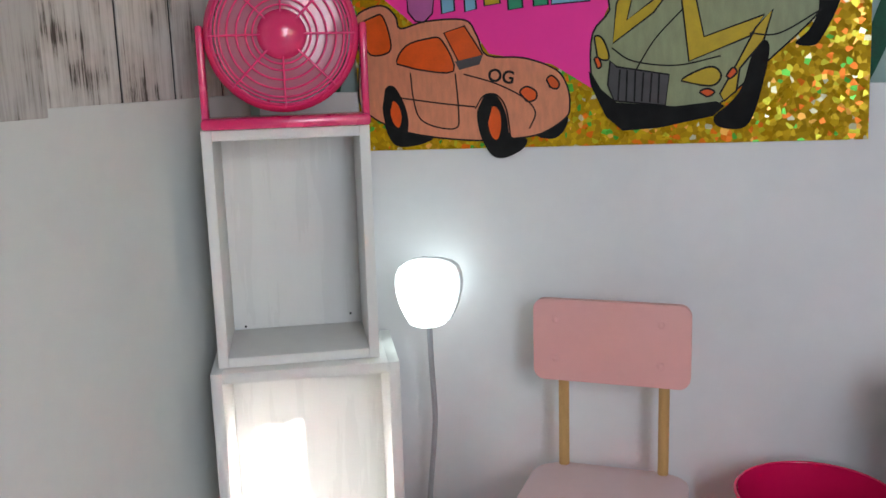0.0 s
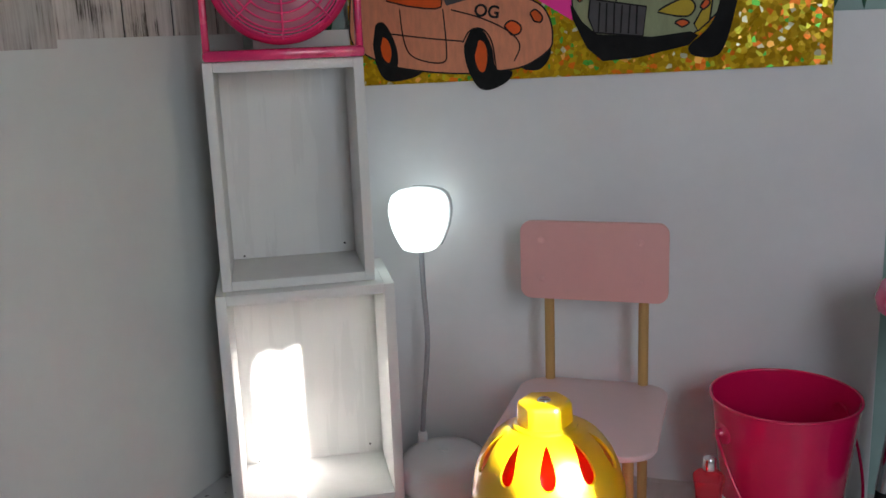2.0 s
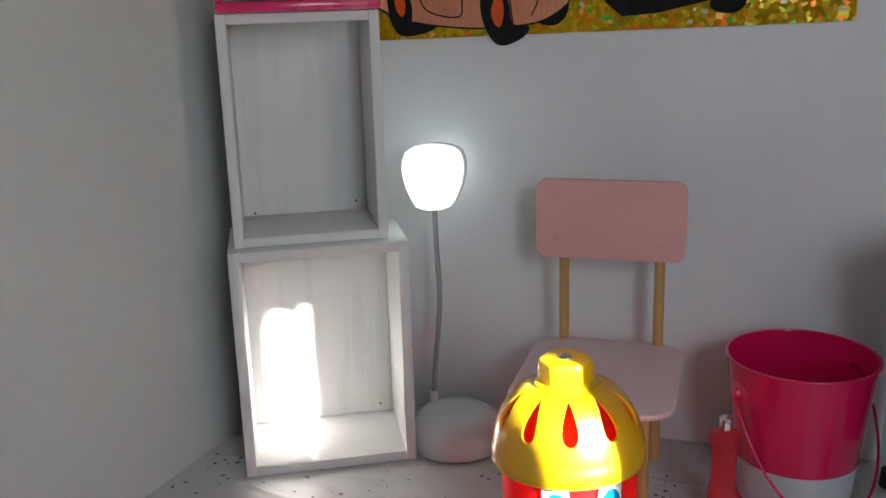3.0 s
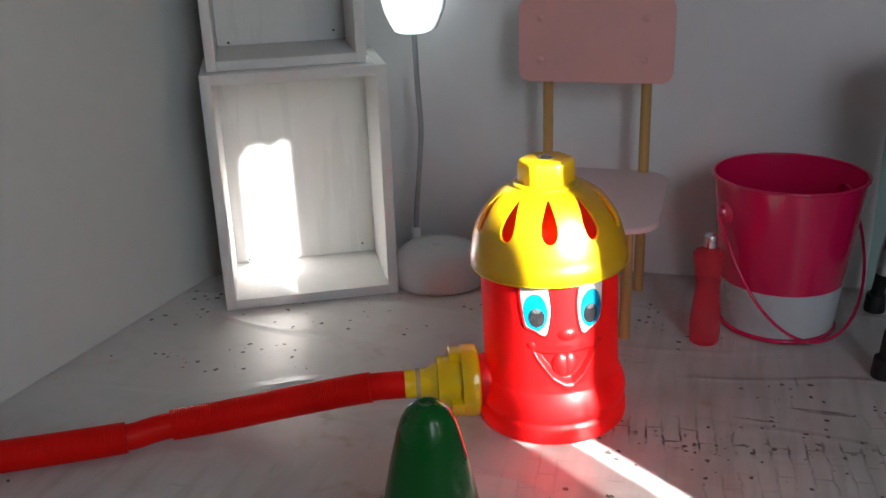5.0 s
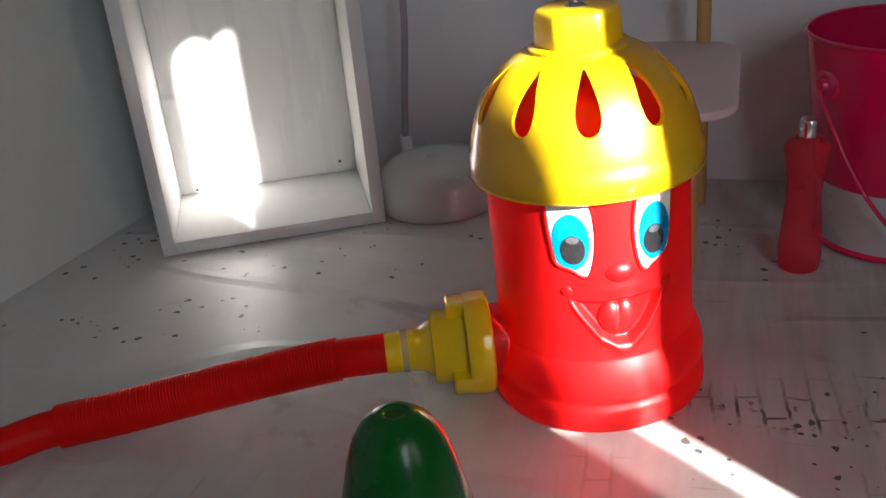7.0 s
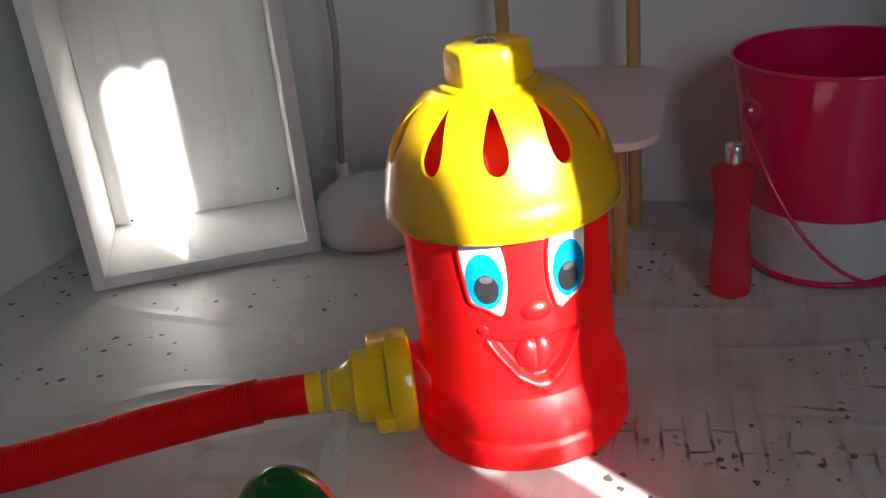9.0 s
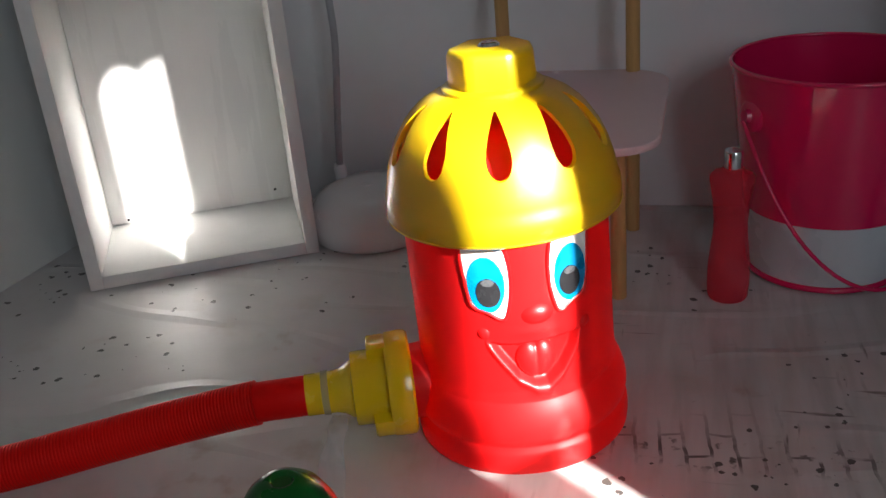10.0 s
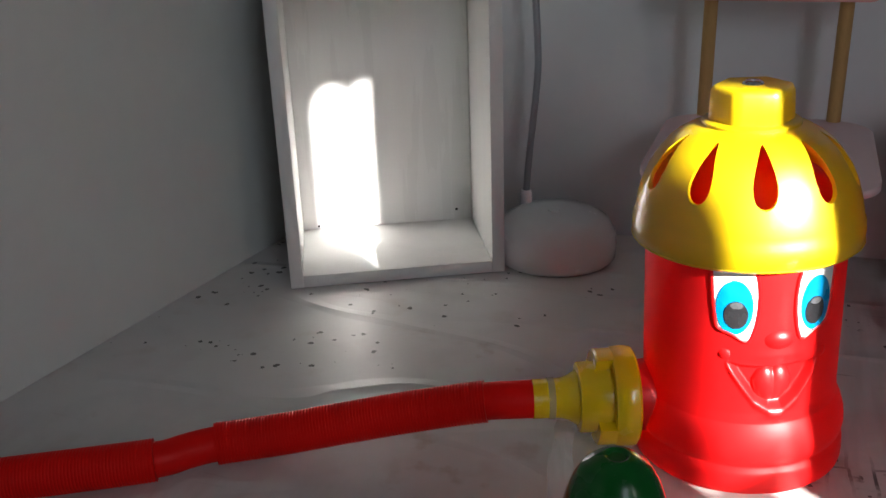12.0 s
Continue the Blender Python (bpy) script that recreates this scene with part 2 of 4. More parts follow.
def floor_mat():
    """Worn white vinyl with a faint brick print, paint specks and stains."""
    m = mat("worn_white_vinyl", (0.6, 0.6, 0.6), 0.38, var=0.1, bump=0.2, bump_scale=9, rough_var=0.05)
    b, n, l = shaded(m)
    co = n.new("ShaderNodeTexCoord")

    def noise_tex(scale, detail=5, vec=None):
        k = n.new("ShaderNodeTexNoise")
        k.inputs["Scale"].default_value, k.inputs["Detail"].default_value = scale, detail
        l.new(vec or co.outputs["Object"], k.inputs["Vector"])
        return k.outputs["Fac"]

    def remap(v, a, c, lo=0.0, hi=1.0):
        k = n.new("ShaderNodeMapRange")
        for key, x in (("From Min", a), ("From Max", c), ("To Min", lo), ("To Max", hi)):
            k.inputs[key].default_value = x
        l.new(v, k.inputs["Value"])
        return k.outputs[0]

    def math_node(op, a, c):
        k = n.new("ShaderNodeMath")
        k.operation = op
        for i, v in enumerate((a, c)):
            if isinstance(v, (int, float)):
                k.inputs[i].default_value = v
            else:
                l.new(v, k.inputs[i])
        return k.outputs[0]

    def mixed(fac, a, c):
        k = n.new("ShaderNodeMix")
        k.data_type = "RGBA"
        l.new(fac, k.inputs[0])
        for i, v in ((6, a), (7, c)):
            if isinstance(v, tuple):
                k.inputs[i].default_value = (*v, 1)
            else:
                l.new(v, k.inputs[i])
        return k.outputs[2]

    base = mixed(remap(noise_tex(9, 8), 0.2, 0.8), (0.62, 0.59, 0.585), (0.69, 0.665, 0.655))
    base = mixed(remap(noise_tex(3.5), 0.42, 0.75, 0, 0.35), base, (0.52, 0.49, 0.47))
    # brick print, only in worn areas
    br = n.new("ShaderNodeTexBrick")
    mp = n.new("ShaderNodeMapping")
    mp.inputs["Rotation"].default_value = (0, 0, radians(84))
    wob = n.new("ShaderNodeVectorMath")
    wob.operation = "MULTIPLY_ADD"
    wn3 = n.new("ShaderNodeTexNoise")
    wn3.inputs["Scale"].default_value = 40
    l.new(co.outputs["Object"], wn3.inputs["Vector"])
    l.new(wn3.outputs["Color"], wob.inputs[0])
    wob.inputs[1].default_value = (0.007, 0.007, 0)
    l.new(co.outputs["Object"], wob.inputs[2])
    l.new(wob.outputs[0], mp.inputs[0])
    l.new(mp.outputs[0], br.inputs["Vector"])
    br.inputs["Scale"].default_value = 1.0
    br.inputs["Brick Width"].default_value, br.inputs["Row Height"].default_value = 0.045, 0.0155
    br.inputs["Mortar Size"].default_value, br.inputs["Mortar Smooth"].default_value = 0.0013, 0.4
    sx = n.new("ShaderNodeSeparateXYZ")
    l.new(co.outputs["Object"], sx.inputs[0])
    right = remap(sx.outputs[0], -0.22, 0.0)
    front = remap(sx.outputs[1], 0.62, 0.50)
    zone = math_node("MAXIMUM", right, front)
    band = math_node("MULTIPLY", remap(sx.outputs[1], 0.86, 0.78), right)
    worn = math_node("MULTIPLY", remap(noise_tex(13, 6), 0.50, 0.66, 0.05, 1.0), math_node("MAXIMUM", math_node("MULTIPLY", zone, 0.15), band))
    lines = math_node("MULTIPLY", br.outputs["Fac"], worn)
    base = mixed(math_node("MULTIPLY", lines, 0.6), base, (0.09, 0.07, 0.065))
    # a grimy run of joints across the right-hand part
    drift = math_node("ADD", sx.outputs[1], math_node("MULTIPLY", noise_tex(9, 3), 0.06))
    run = remap(math_node("ABSOLUTE", math_node("SUBTRACT", drift, 0.735), 0.0), 0.022, 0.008)
    run = math_node("MULTIPLY", math_node("MULTIPLY", run, remap(sx.outputs[0], -0.09, -0.04)), remap(noise_tex(60, 5), 0.40, 0.54))
    joint = math_node("MAXIMUM", remap(br.outputs["Fac"], 0.0, 0.3), remap(noise_tex(110, 3), 0.60, 0.66))
    base = mixed(math_node("MULTIPLY", math_node("MULTIPLY", run, joint), 0.9), base, (0.045, 0.03, 0.028))
    # streaky wear along the print and grey grime in the trodden part
    mw = n.new("ShaderNodeMapping")
    mw.inputs["Scale"].default_value = (70, 7, 1)
    mw.inputs["Rotation"].default_value = (0, 0, radians(-4))
    l.new(co.outputs["Object"], mw.inputs[0])
    base = mixed(math_node("MULTIPLY", remap(noise_tex(1.0, 6, mw.outputs[0]), 0.45, 0.68), math_node("MULTIPLY", zone, 0.45)), base, (0.33, 0.30, 0.285))
    base = mixed(math_node("MULTIPLY", remap(noise_tex(6, 6), 0.38, 0.62), math_node("MULTIPLY", zone, 0.5)), base, (0.40, 0.37, 0.36))
    base = mixed(remap(noise_tex(16, 7), 0.52, 0.72, 0.0, 0.35), base, (0.46, 0.44, 0.43))
    # rubbed reddish stains
    base = mixed(math_node("MULTIPLY", remap(noise_tex(26, 5), 0.60, 0.70), math_node("MULTIPLY", remap(noise_tex(5, 2), 0.5, 0.6), 0.5)), base, (0.36, 0.22, 0.17))
    # short dark scratches along both ways of the print
    for sc, lim in (((9, 110, 1), 0.66), ((120, 14, 1), 0.68)):
        ms = n.new("ShaderNodeMapping")
        ms.inputs["Scale"].default_value = sc
        ms.inputs["Rotation"].default_value = (0, 0, radians(-5))
        l.new(co.outputs["Object"], ms.inputs[0])
        st = math_node("MULTIPLY", remap(noise_tex(1.0, 3, ms.outputs[0]), lim, lim + 0.05), zone)
        st = math_node("MULTIPLY", st, remap(noise_tex(11, 4), 0.45, 0.6))
        base = mixed(math_node("MULTIPLY", st, 0.8), base, (0.11, 0.08, 0.07))
    # dark specks and rust stains
    vo = n.new("ShaderNodeTexVoronoi")
    vo.inputs["Scale"].default_value = 105
    l.new(wob.outputs[0], vo.inputs["Vector"])
    sp = n.new("ShaderNodeSeparateColor")
    l.new(vo.outputs["Color"], sp.inputs[0])
    size = math_node("MULTIPLY", remap(sp.outputs[0], 0.48, 1.0, 0.02, 0.34), remap(noise_tex(140, 3), 0.35, 0.62, 0.25, 1.3))
    speck = math_node("LESS_THAN", vo.outputs["Distance"], size)
    left = math_node("MULTIPLY", remap(sx.outputs[0], -0.37, -0.42), remap(sx.outputs[1], 0.70, 0.76))
    where = math_node("MAXIMUM", math_node("MAXIMUM", left, band), 0.0)
    where = math_node("ADD", math_node("MULTIPLY", where, 0.15), noise_tex(7, 3))
    speck = math_node("MULTIPLY", speck, remap(where, 0.582, 0.590))
    base = mixed(math_node("MULTIPLY", speck, 0.92), base, (0.045, 0.04, 0.035))
    base = mixed(math_node("MULTIPLY", remap(noise_tex(20, 4), 0.60, 0.80), 0.35), base, (0.42, 0.30, 0.22))
    l.new(base, b.inputs["Base Color"])
    # creases of the vinyl sheet
    mc = n.new("ShaderNodeMapping")
    mc.inputs["Scale"].default_value = (2.2, 7.0, 1)
    mc.inputs["Rotation"].default_value = (0, 0, radians(8))
    l.new(co.outputs["Object"], mc.inputs[0])
    ridge = remap(math_node("ABSOLUTE", math_node("SUBTRACT", noise_tex(1.25, 1.5, mc.outputs[0]), 0.5), 0.0), 0.0, 0.04, 1.0, 0.0)
    old = b.inputs["Normal"].links[0].from_node
    cb = n.new("ShaderNodeBump")
    cb.inputs["Strength"].default_value, cb.inputs["Distance"].default_value = 0.5, 0.0022
    l.new(ridge, cb.inputs["Height"])
    l.new(old.outputs[0], cb.inputs["Normal"])
    l.new(cb.outputs[0], b.inputs["Normal"])
    return m


planks_m, foil_m, floor_m = plank_mat(), foil_mat(), floor_mat()


# ---- mesh helpers ----
from mathutils.geometry import tessellate_polygon


def link(name, bm, material, smooth=True, crease=40):
    me = bpy.data.meshes.new(name)
    bmesh.ops.recalc_face_normals(bm, faces=bm.faces)
    bm.to_mesh(me)
    bm.free()
    me.materials.append(material)
    if smooth:
        for p in me.polygons:
            p.use_smooth = True
        me.set_sharp_from_angle(angle=radians(crease))
    return new(name, me)


def part(name, bm, material, parent, label="", smooth=True, crease=40):
    ob = link(name, bm, material, smooth, crease)
    ob.parent = parent
    if label:
        ob["label"] = label
    return ob


def empty(name, m, label, category, group=""):
    ob = new(name)
    ob.matrix_basis = m
    ob.empty_display_size = 0.02
    return tagged(ob, label, category, group)


def box(x0, x1, y0, y1, z0, z1, bevel=0.0, segments=2):
    bm = bmesh.new()
    bmesh.ops.create_cube(bm, size=1)
    bmesh.ops.transform(bm, verts=bm.verts, matrix=Matrix.Translation(((x0 + x1) / 2, (y0 + y1) / 2, (z0 + z1) / 2)) @ Matrix.Diagonal((x1 - x0, y1 - y0, z1 - z0, 1)))
    if bevel:
        bmesh.ops.bevel(bm, geom=bm.edges[:], offset=bevel, segments=segments, affect="EDGES", profile=0.5)
    return bm


def lathe(profile, n=64, m=None, closed=False):
    """Turns (r, z) pairs round z; r = 0 closes an end."""
    bm = bmesh.new()
    rings = []
    for r, z in profile:
        if r <= 1e-6:
            rings.append([bm.verts.new((0, 0, z))])
        else:
            rings.append([bm.verts.new((r * math.cos(2 * math.pi * k / n), r * math.sin(2 * math.pi * k / n), z)) for k in range(n)])
    pairs = list(zip(rings, rings[1:])) + ([(rings[-1], rings[0])] if closed else [])
    for a, b in pairs:
        for k in range(n):
            j = (k + 1) % n
            if len(a) == 1 and len(b) == 1:
                continue
            if len(a) == 1:
                bm.faces.new((a[0], b[j], b[k]))
            elif len(b) == 1:
                bm.faces.new((a[k], a[j], b[0]))
            else:
                bm.faces.new((a[k], a[j], b[j], b[k]))
    if m:
        bmesh.ops.transform(bm, verts=bm.verts, matrix=m)
    return bm


def smooth_line(points, steps=8):
    """A Catmull-Rom line through the points."""
    p = [Vector(q) for q in points]
    p = [2 * p[0] - p[1]] + p + [2 * p[-1] - p[-2]]
    out = []
    for i in range(1, len(p) - 2):
        for s in range(steps):
            t = s / steps
            out.append(0.5 * (2 * p[i] + (p[i + 1] - p[i - 1]) * t + (2 * p[i - 1] - 5 * p[i] + 4 * p[i + 1] - p[i + 2]) * t * t + (3 * p[i] - p[i - 1] - 3 * p[i + 1] + p[i + 2]) * t ** 3))
    return out + [p[-2]]


def tube(points, radius, n=12, cap=True, closed=False):
    """A tube along points; radius: a number or one for each point."""
    bm = bmesh.new()
    pts = [Vector(q) for q in points]
    rad = radius if isinstance(radius, (list, tuple)) else [radius] * len(pts)
    rings, up = [], None
    for i, q in enumerate(pts):
        a = pts[i - 1] if (i or closed) else q
        c = pts[(i + 1) % len(pts)] if (i + 1 < len(pts) or closed) else q
        d = (c - a).normalized()
        if up is None:
            up = d.orthogonal().normalized()
        up = (up - d * up.dot(d)).normalized()
        side = d.cross(up)
        rings.append([bm.verts.new(q + rad[i] * (math.cos(2 * math.pi * k / n) * up + math.sin(2 * math.pi * k / n) * side)) for k in range(n)])
    pairs = list(zip(rings, rings[1:]))
    if closed:
        pairs.append((rings[-1], rings[0]))
    for a, b in pairs:
        for k in range(n):
            j = (k + 1) % n
            bm.faces.new((a[k], a[j], b[j], b[k]))
    if cap and not closed:
        bm.faces.new(rings[0][::-1])
        bm.faces.new(rings[-1])
    return bm


def slab(outline, y0, y1):
    """A flat sheet with the outline (x, z), between y0 and y1."""
    bm = bmesh.new()
    a = [bm.verts.new((x, y0, z)) for x, z in outline]
    b = [bm.verts.new((x, y1, z)) for x, z in outline]
    for i, j, k in tessellate_polygon([[Vector((x, z, 0)) for x, z in outline]]):
        bm.faces.new((a[i], a[j], a[k]))
        bm.faces.new((b[k], b[j], b[i]))
    for k in range(len(a)):
        j = (k + 1) % len(a)
        bm.faces.new((a[k], a[j], b[j], b[k]))
    return bm


def rounded_rect(x0, x1, z0, z1, r, n=6):
    out = []
    for cx, cz, a0 in ((x1 - r, z1 - r, 0), (x0 + r, z1 - r, 90), (x0 + r, z0 + r, 180), (x1 - r, z0 + r, 270)):
        out += [(cx + r * math.cos(radians(a0 + 90 * k / n)), cz + r * math.sin(radians(a0 + 90 * k / n))) for k in range(n + 1)]
    return out


def join(*meshes):
    """One bmesh out of several."""
    out = bmesh.new()
    for bm in meshes:
        me = bpy.data.meshes.new("joined")
        bm.to_mesh(me)
        bm.free()
        out.from_mesh(me)
        bpy.data.meshes.remove(me)
    return out


def moved(bm, m):
    bmesh.ops.transform(bm, verts=bm.verts, matrix=m)
    return bm


# ---- the setting ----
def structure(name, bm, material, label, category, smooth=False):
    return tagged(link(name, bm, material, smooth), label, category, kind="structure")


structure("floor", box(-1.3, 1.1, -2.0, 1.5, -0.03, 0.0), floor_m, "worn white vinyl floor with faint brick print and specks", "floor")
structure("ceiling", box(-1.3, 1.1, -2.0, 1.5, 2.3, 2.35), ceiling_paint, "plain white ceiling", "ceiling")
LEFT = pose(-0.612, 1.118, 0, 0, 0, -6.4)          # local y runs along the left-hand wall, towards the viewer at negative y
wall_back = structure("wall_back", box(-0.70, 0.86, 1.118, 1.20, 0, 2.3), leaf_ground, "back wall with leaf-print wallpaper", "wall")
wall_left = structure("wall_left", moved(box(-0.10, -0.012, -3.1, 0.1, 0, 2.3), LEFT), room_paint, "side wall clad with whitewashed planks", "wall")
structure("wall_front", box(-1.2, 0.9, -2.0, -1.92, 0, 2.3), room_paint, "plain wall behind the viewer", "wall")
# unseen right-hand wall; its window opening trims the sun beam
WX, WY0, WY1, WZ0, WZ1 = 0.80, -0.90, 0.015, 0.30, 1.70
wr = join(box(WX, WX + 0.08, -1.95, WY0, 0, 2.3), box(WX, WX + 0.08, WY1, 1.118, 0, 2.3), box(WX, WX + 0.08, WY0, WY1, 0, WZ0), box(WX, WX + 0.08, WY0, WY1, WZ1, 2.3))
structure("wall_right", wr, room_paint, "plain wall with a window", "wall")
# unseen blind added to shape the sun beam: short of the jamb by a hand's breadth, with a scalloped top band
blind = empty("sun_beam_mask", pose(WX + 0.02, 0, 0), "unseen pale blind added to narrow the sun beam from the window", "blind")
part("cloth", box(0, 0.003, WY0, -0.0660, WZ0, WZ1), mask_cloth, blind, smooth=False)
# sheer strip added to dim one side of the sun streak on the floor
part("sheer_hem", box(0, 0.0006, -0.0660, -0.020, WZ0, 0.596), sheer, blind, "sheer strip added to dim one side of the sun beam", smooth=False)
SLIT_TOP = 1.000
SLIT = 0.0815
lobes = [(WY1 - SLIT, WZ1), (WY1 - SLIT, SLIT_TOP + 0.030)]
for k in range(1, 16):
    u = k / 16
    lobes.append((WY1 - SLIT + SLIT * u, SLIT_TOP + 0.030 * (1 - u) + 0.016 * abs(math.sin(2 * math.pi * u)) ** 0.6))
lobes += [(WY1, SLIT_TOP), (WY1, WZ1)]
part("valance", moved(slab(lobes, 0, 0.003), pose(0.004, 0, 0, 0, 0, 90)), mask_cloth, blind, "scalloped band added to shape the top of the sun patch", smooth=False)

# thin unseen cord added for a faint dim band along the beam
part("cord", tube(smooth_line([(0.012, -0.0185, 1.6), (0.012, -0.0165, 0.8), (0.012, -0.0195, 0.62), (0.012, -0.0170, 0.45), (0.012, -0.0190, 0.31)], 8), 0.0014, 10), mask_cloth, blind, "unseen cord added to dim the middle of the sun beam")

board_b = tagged(link("foam_board", box(-0.60, 0.198, 1.100, 1.105, 0.0, 0.592, 0.0008), board_white, False), "large white foam board standing upright at the back", "board", "foam boards")
board_l = tagged(link("foam_board", moved(box(-0.0075, -0.0025, -0.83, -0.03, 0.0, 0.592, 0.0008), LEFT), board_shaded, False), "white foam board standing along the plank wall", "board", "foam boards")


# ---- storage crates ----
def crate(m, w, d, h, t, label):
    """An open wooden box, its mouth towards -y, standing on z = 0; x from 0 to w."""
    ob = empty("wooden_crate", m, label, "crate", "stacked crates")
    part("side_panel", box(0, t, 0, d, 0, h, 0.0007), crate_white, ob)
    part("side_panel", box(w - t, w, 0, d, 0, h, 0.0007), crate_white, ob)
    part("top_panel", box(t + 0.0002, w - t - 0.0002, 0.0003, d, h - t, h - 0.0003, 0.0004), crate_white, ob)
    part("bottom_panel", box(t + 0.0002, w - t - 0.0002, 0.0003, d, 0.0003, t, 0.0004), crate_white, ob)
    part("back_panel", box(t + 0.0004, w - t - 0.0004, d - 0.006, d - 0.001, t + 0.0004, h - t - 0.0004), crate_back, ob, smooth=False)
    # knots and a nail
    for x, z in ((w * 0.86, t + 0.012), (w * 0.14, t + 0.004)):
        part("nail_head", moved(lathe([(0, 0.0006), (0.0013, 0.0004), (0.0015, 0)], 12), pose(x, d - 0.0062, z, 90)), black_rubber, ob)
    return ob


crate(pose(-0.552, 0.869, 0.0005, 0, 0, 27.6), 0.2135, 0.134, 0.289, 0.0125, "white-stained open wooden crate on the floor, lit by sun inside")
crate(pose(-0.553, 0.889, 0.290, 0, 0, 28.0), 0.184, 0.125, 0.270, 0.0115, "smaller white-stained open wooden crate stacked on another crate")


# ---- toy hydrant ----
HYD = pose(-0.1230, 0.7285, 0.0022, -0.2, -1.8, 0)
FACE = 22.5
hyd = empty("toy_hydrant", HYD, "glossy red plastic toy fire hydrant with a yellow helmet cap", "toy")
R = 0.0630
body_profile = [(0, 0), (0.0680, 0), (0.0695, 0.0015), (0.0700, 0.006), (0.0697, 0.013), (0.0690, 0.0165), (0.0672, 0.0185), (0.0672, 0.0205), (0.0690, 0.0225), (0.0698, 0.028), (0.0692, 0.034),
                (0.0668, 0.042), (0.0639, 0.049), (0.0631, 0.056), (R, 0.066), (R, 0.100), (R, 0.152), (0.0610, 0.165), (0.0550, 0.181), (0.0450, 0.195), (0.030, 0.206), (0, 0.210)]
UPPER = [(-26, 0.0920), (-18, 0.0905), (-10, 0.0900), (5, 0.0903), (16, 0.0906), (27.5, 0.0905)]
LOWER = [(-26, 0.0920), (-17.5, 0.0775), (-9.5, 0.0652), (-1, 0.0588), (6, 0.0585), (14.5, 0.0662), (21.4, 0.077), (27.5, 0.0905)]


def between(line_, a):
    """The height of a line at a degrees."""
    for (a0, z0), (a1, z1) in zip(line_, line_[1:]):
        if a0 <= a <= a1:
            u = (a - a0) / (a1 - a0)
            return z0 + (z1 - z0) * u
    return None


def bump_at(x, reach):
    return math.exp(-(x / reach) ** 2)


def relief(a, z):
    """How far the moulded face stands proud of the hydrant's side."""
    up, low = between(UPPER, a), between(LOWER, a)
    h = 0.0
    if up is not None:
        d = min(up - z, (z - low) * 0.75)
        if d > 0:
            u = min(d / 0.0042, 1)
            h -= 0.0046 * u * u * (3 - 2 * u)
        h += 0.0016 * bump_at((z - low + 0.0016) * 0.8, 0.0021) * min(1, (27.5 - abs(a - 0.7)) / 6 + 0.3)
    h += 0.0012 * bump_at(a - 2.3, 6) * bump_at(z - 0.0545, 0.0022)
    h += 0.0007 * bump_at(a - 2.3, 14) * bump_at(z - 0.0960, 0.0035)
    return h


def body_mesh():
    zs = [p[1] for p in body_profile[1:-1]]
    fine = [0.046 + 0.0006 * k for k in range(95)]
    prof = [p for p in body_profile[1:-1] if not 0.0455 < p[1] < 0.1035]
    rs = [p[0] for p in body_profile[1:-1]]

    def radius(z):
        for z0, z1, r0, r1 in zip(zs, zs[1:], rs, rs[1:]):
            if z0 <= z <= z1 and z1 > z0:
                return r0 + (r1 - r0) * (z - z0) / (z1 - z0)

    prof = sorted(prof + [(radius(z), z) for z in fine], key=lambda p: p[1])
    angs = [-40 + 0.8 * k for k in range(101)]
    angs += [40 + 280 * k / 72 for k in range(1, 72)]
    bm = bmesh.new()
    rings = []
    for r, z in prof:
        ring = []
        for a in angs:
            q = r + (relief(a, z) if a <= 40 and 0.046 < z < 0.103 else 0.0)
            w = radians(-90 + FACE + a)
            ring.append(bm.verts.new((q * math.cos(w), q * math.sin(w), z)))
        rings.append(ring)
    n = len(angs)
    for p, q in zip(rings, rings[1:]):
        for k in range(n):
            bm.faces.new((p[k], p[(k + 1) % n], q[(k + 1) % n], q[k]))
    for ring, z in ((rings[0], 0.0), (rings[-1], 0.2095)):
        mid = bm.verts.new((0, 0, z))
        for k in range(n):
            bm.faces.new((ring[k], ring[(k + 1) % n], mid))
    return bm


part("body", body_mesh(), red_plastic, hyd, crease=60)


def on_body(a, z, off=0.0):
    """The place on the hydrant's side, a degrees to the right of the middle of its front, off metres proud."""
    w = radians(-90 + FACE + a)
    r = R + off
    return Vector((r * math.cos(w), r * math.sin(w), z))


def sticker(outline, off):
    """A thin patch bent round the hydrant's side; outline in (degrees, z)."""
    cx = sum(p[0] for p in outline) / len(outline)
    cz = sum(p[1] for p in outline) / len(outline)
    bm = bmesh.new()
    rings = []
    for k in (1.0, 0.75, 0.5, 0.25):
        rings.append([bm.verts.new(on_body(cx + (a - cx) * k, cz + (z - cz) * k, off)) for a, z in outline])
    mid = bm.verts.new(on_body(cx, cz, off))
    edge = [bm.verts.new(on_body(a, z, off - 0.0008)) for a, z in outline]
    n = len(outline)
    for p, q in [(edge, rings[0])] + list(zip(rings, rings[1:])):
        for k in range(n):
            bm.faces.new((p[k], p[(k + 1) % n], q[(k + 1) % n], q[k]))
    for k in range(n):
        bm.faces.new((rings[-1][k], rings[-1][(k + 1) % n], mid))
    return bm


def oval(ca, cz, ra, rz, n=32):
    return [(ca + ra * math.cos(2 * math.pi * k / n), cz + rz * math.sin(2 * math.pi * k / n)) for k in range(n)]


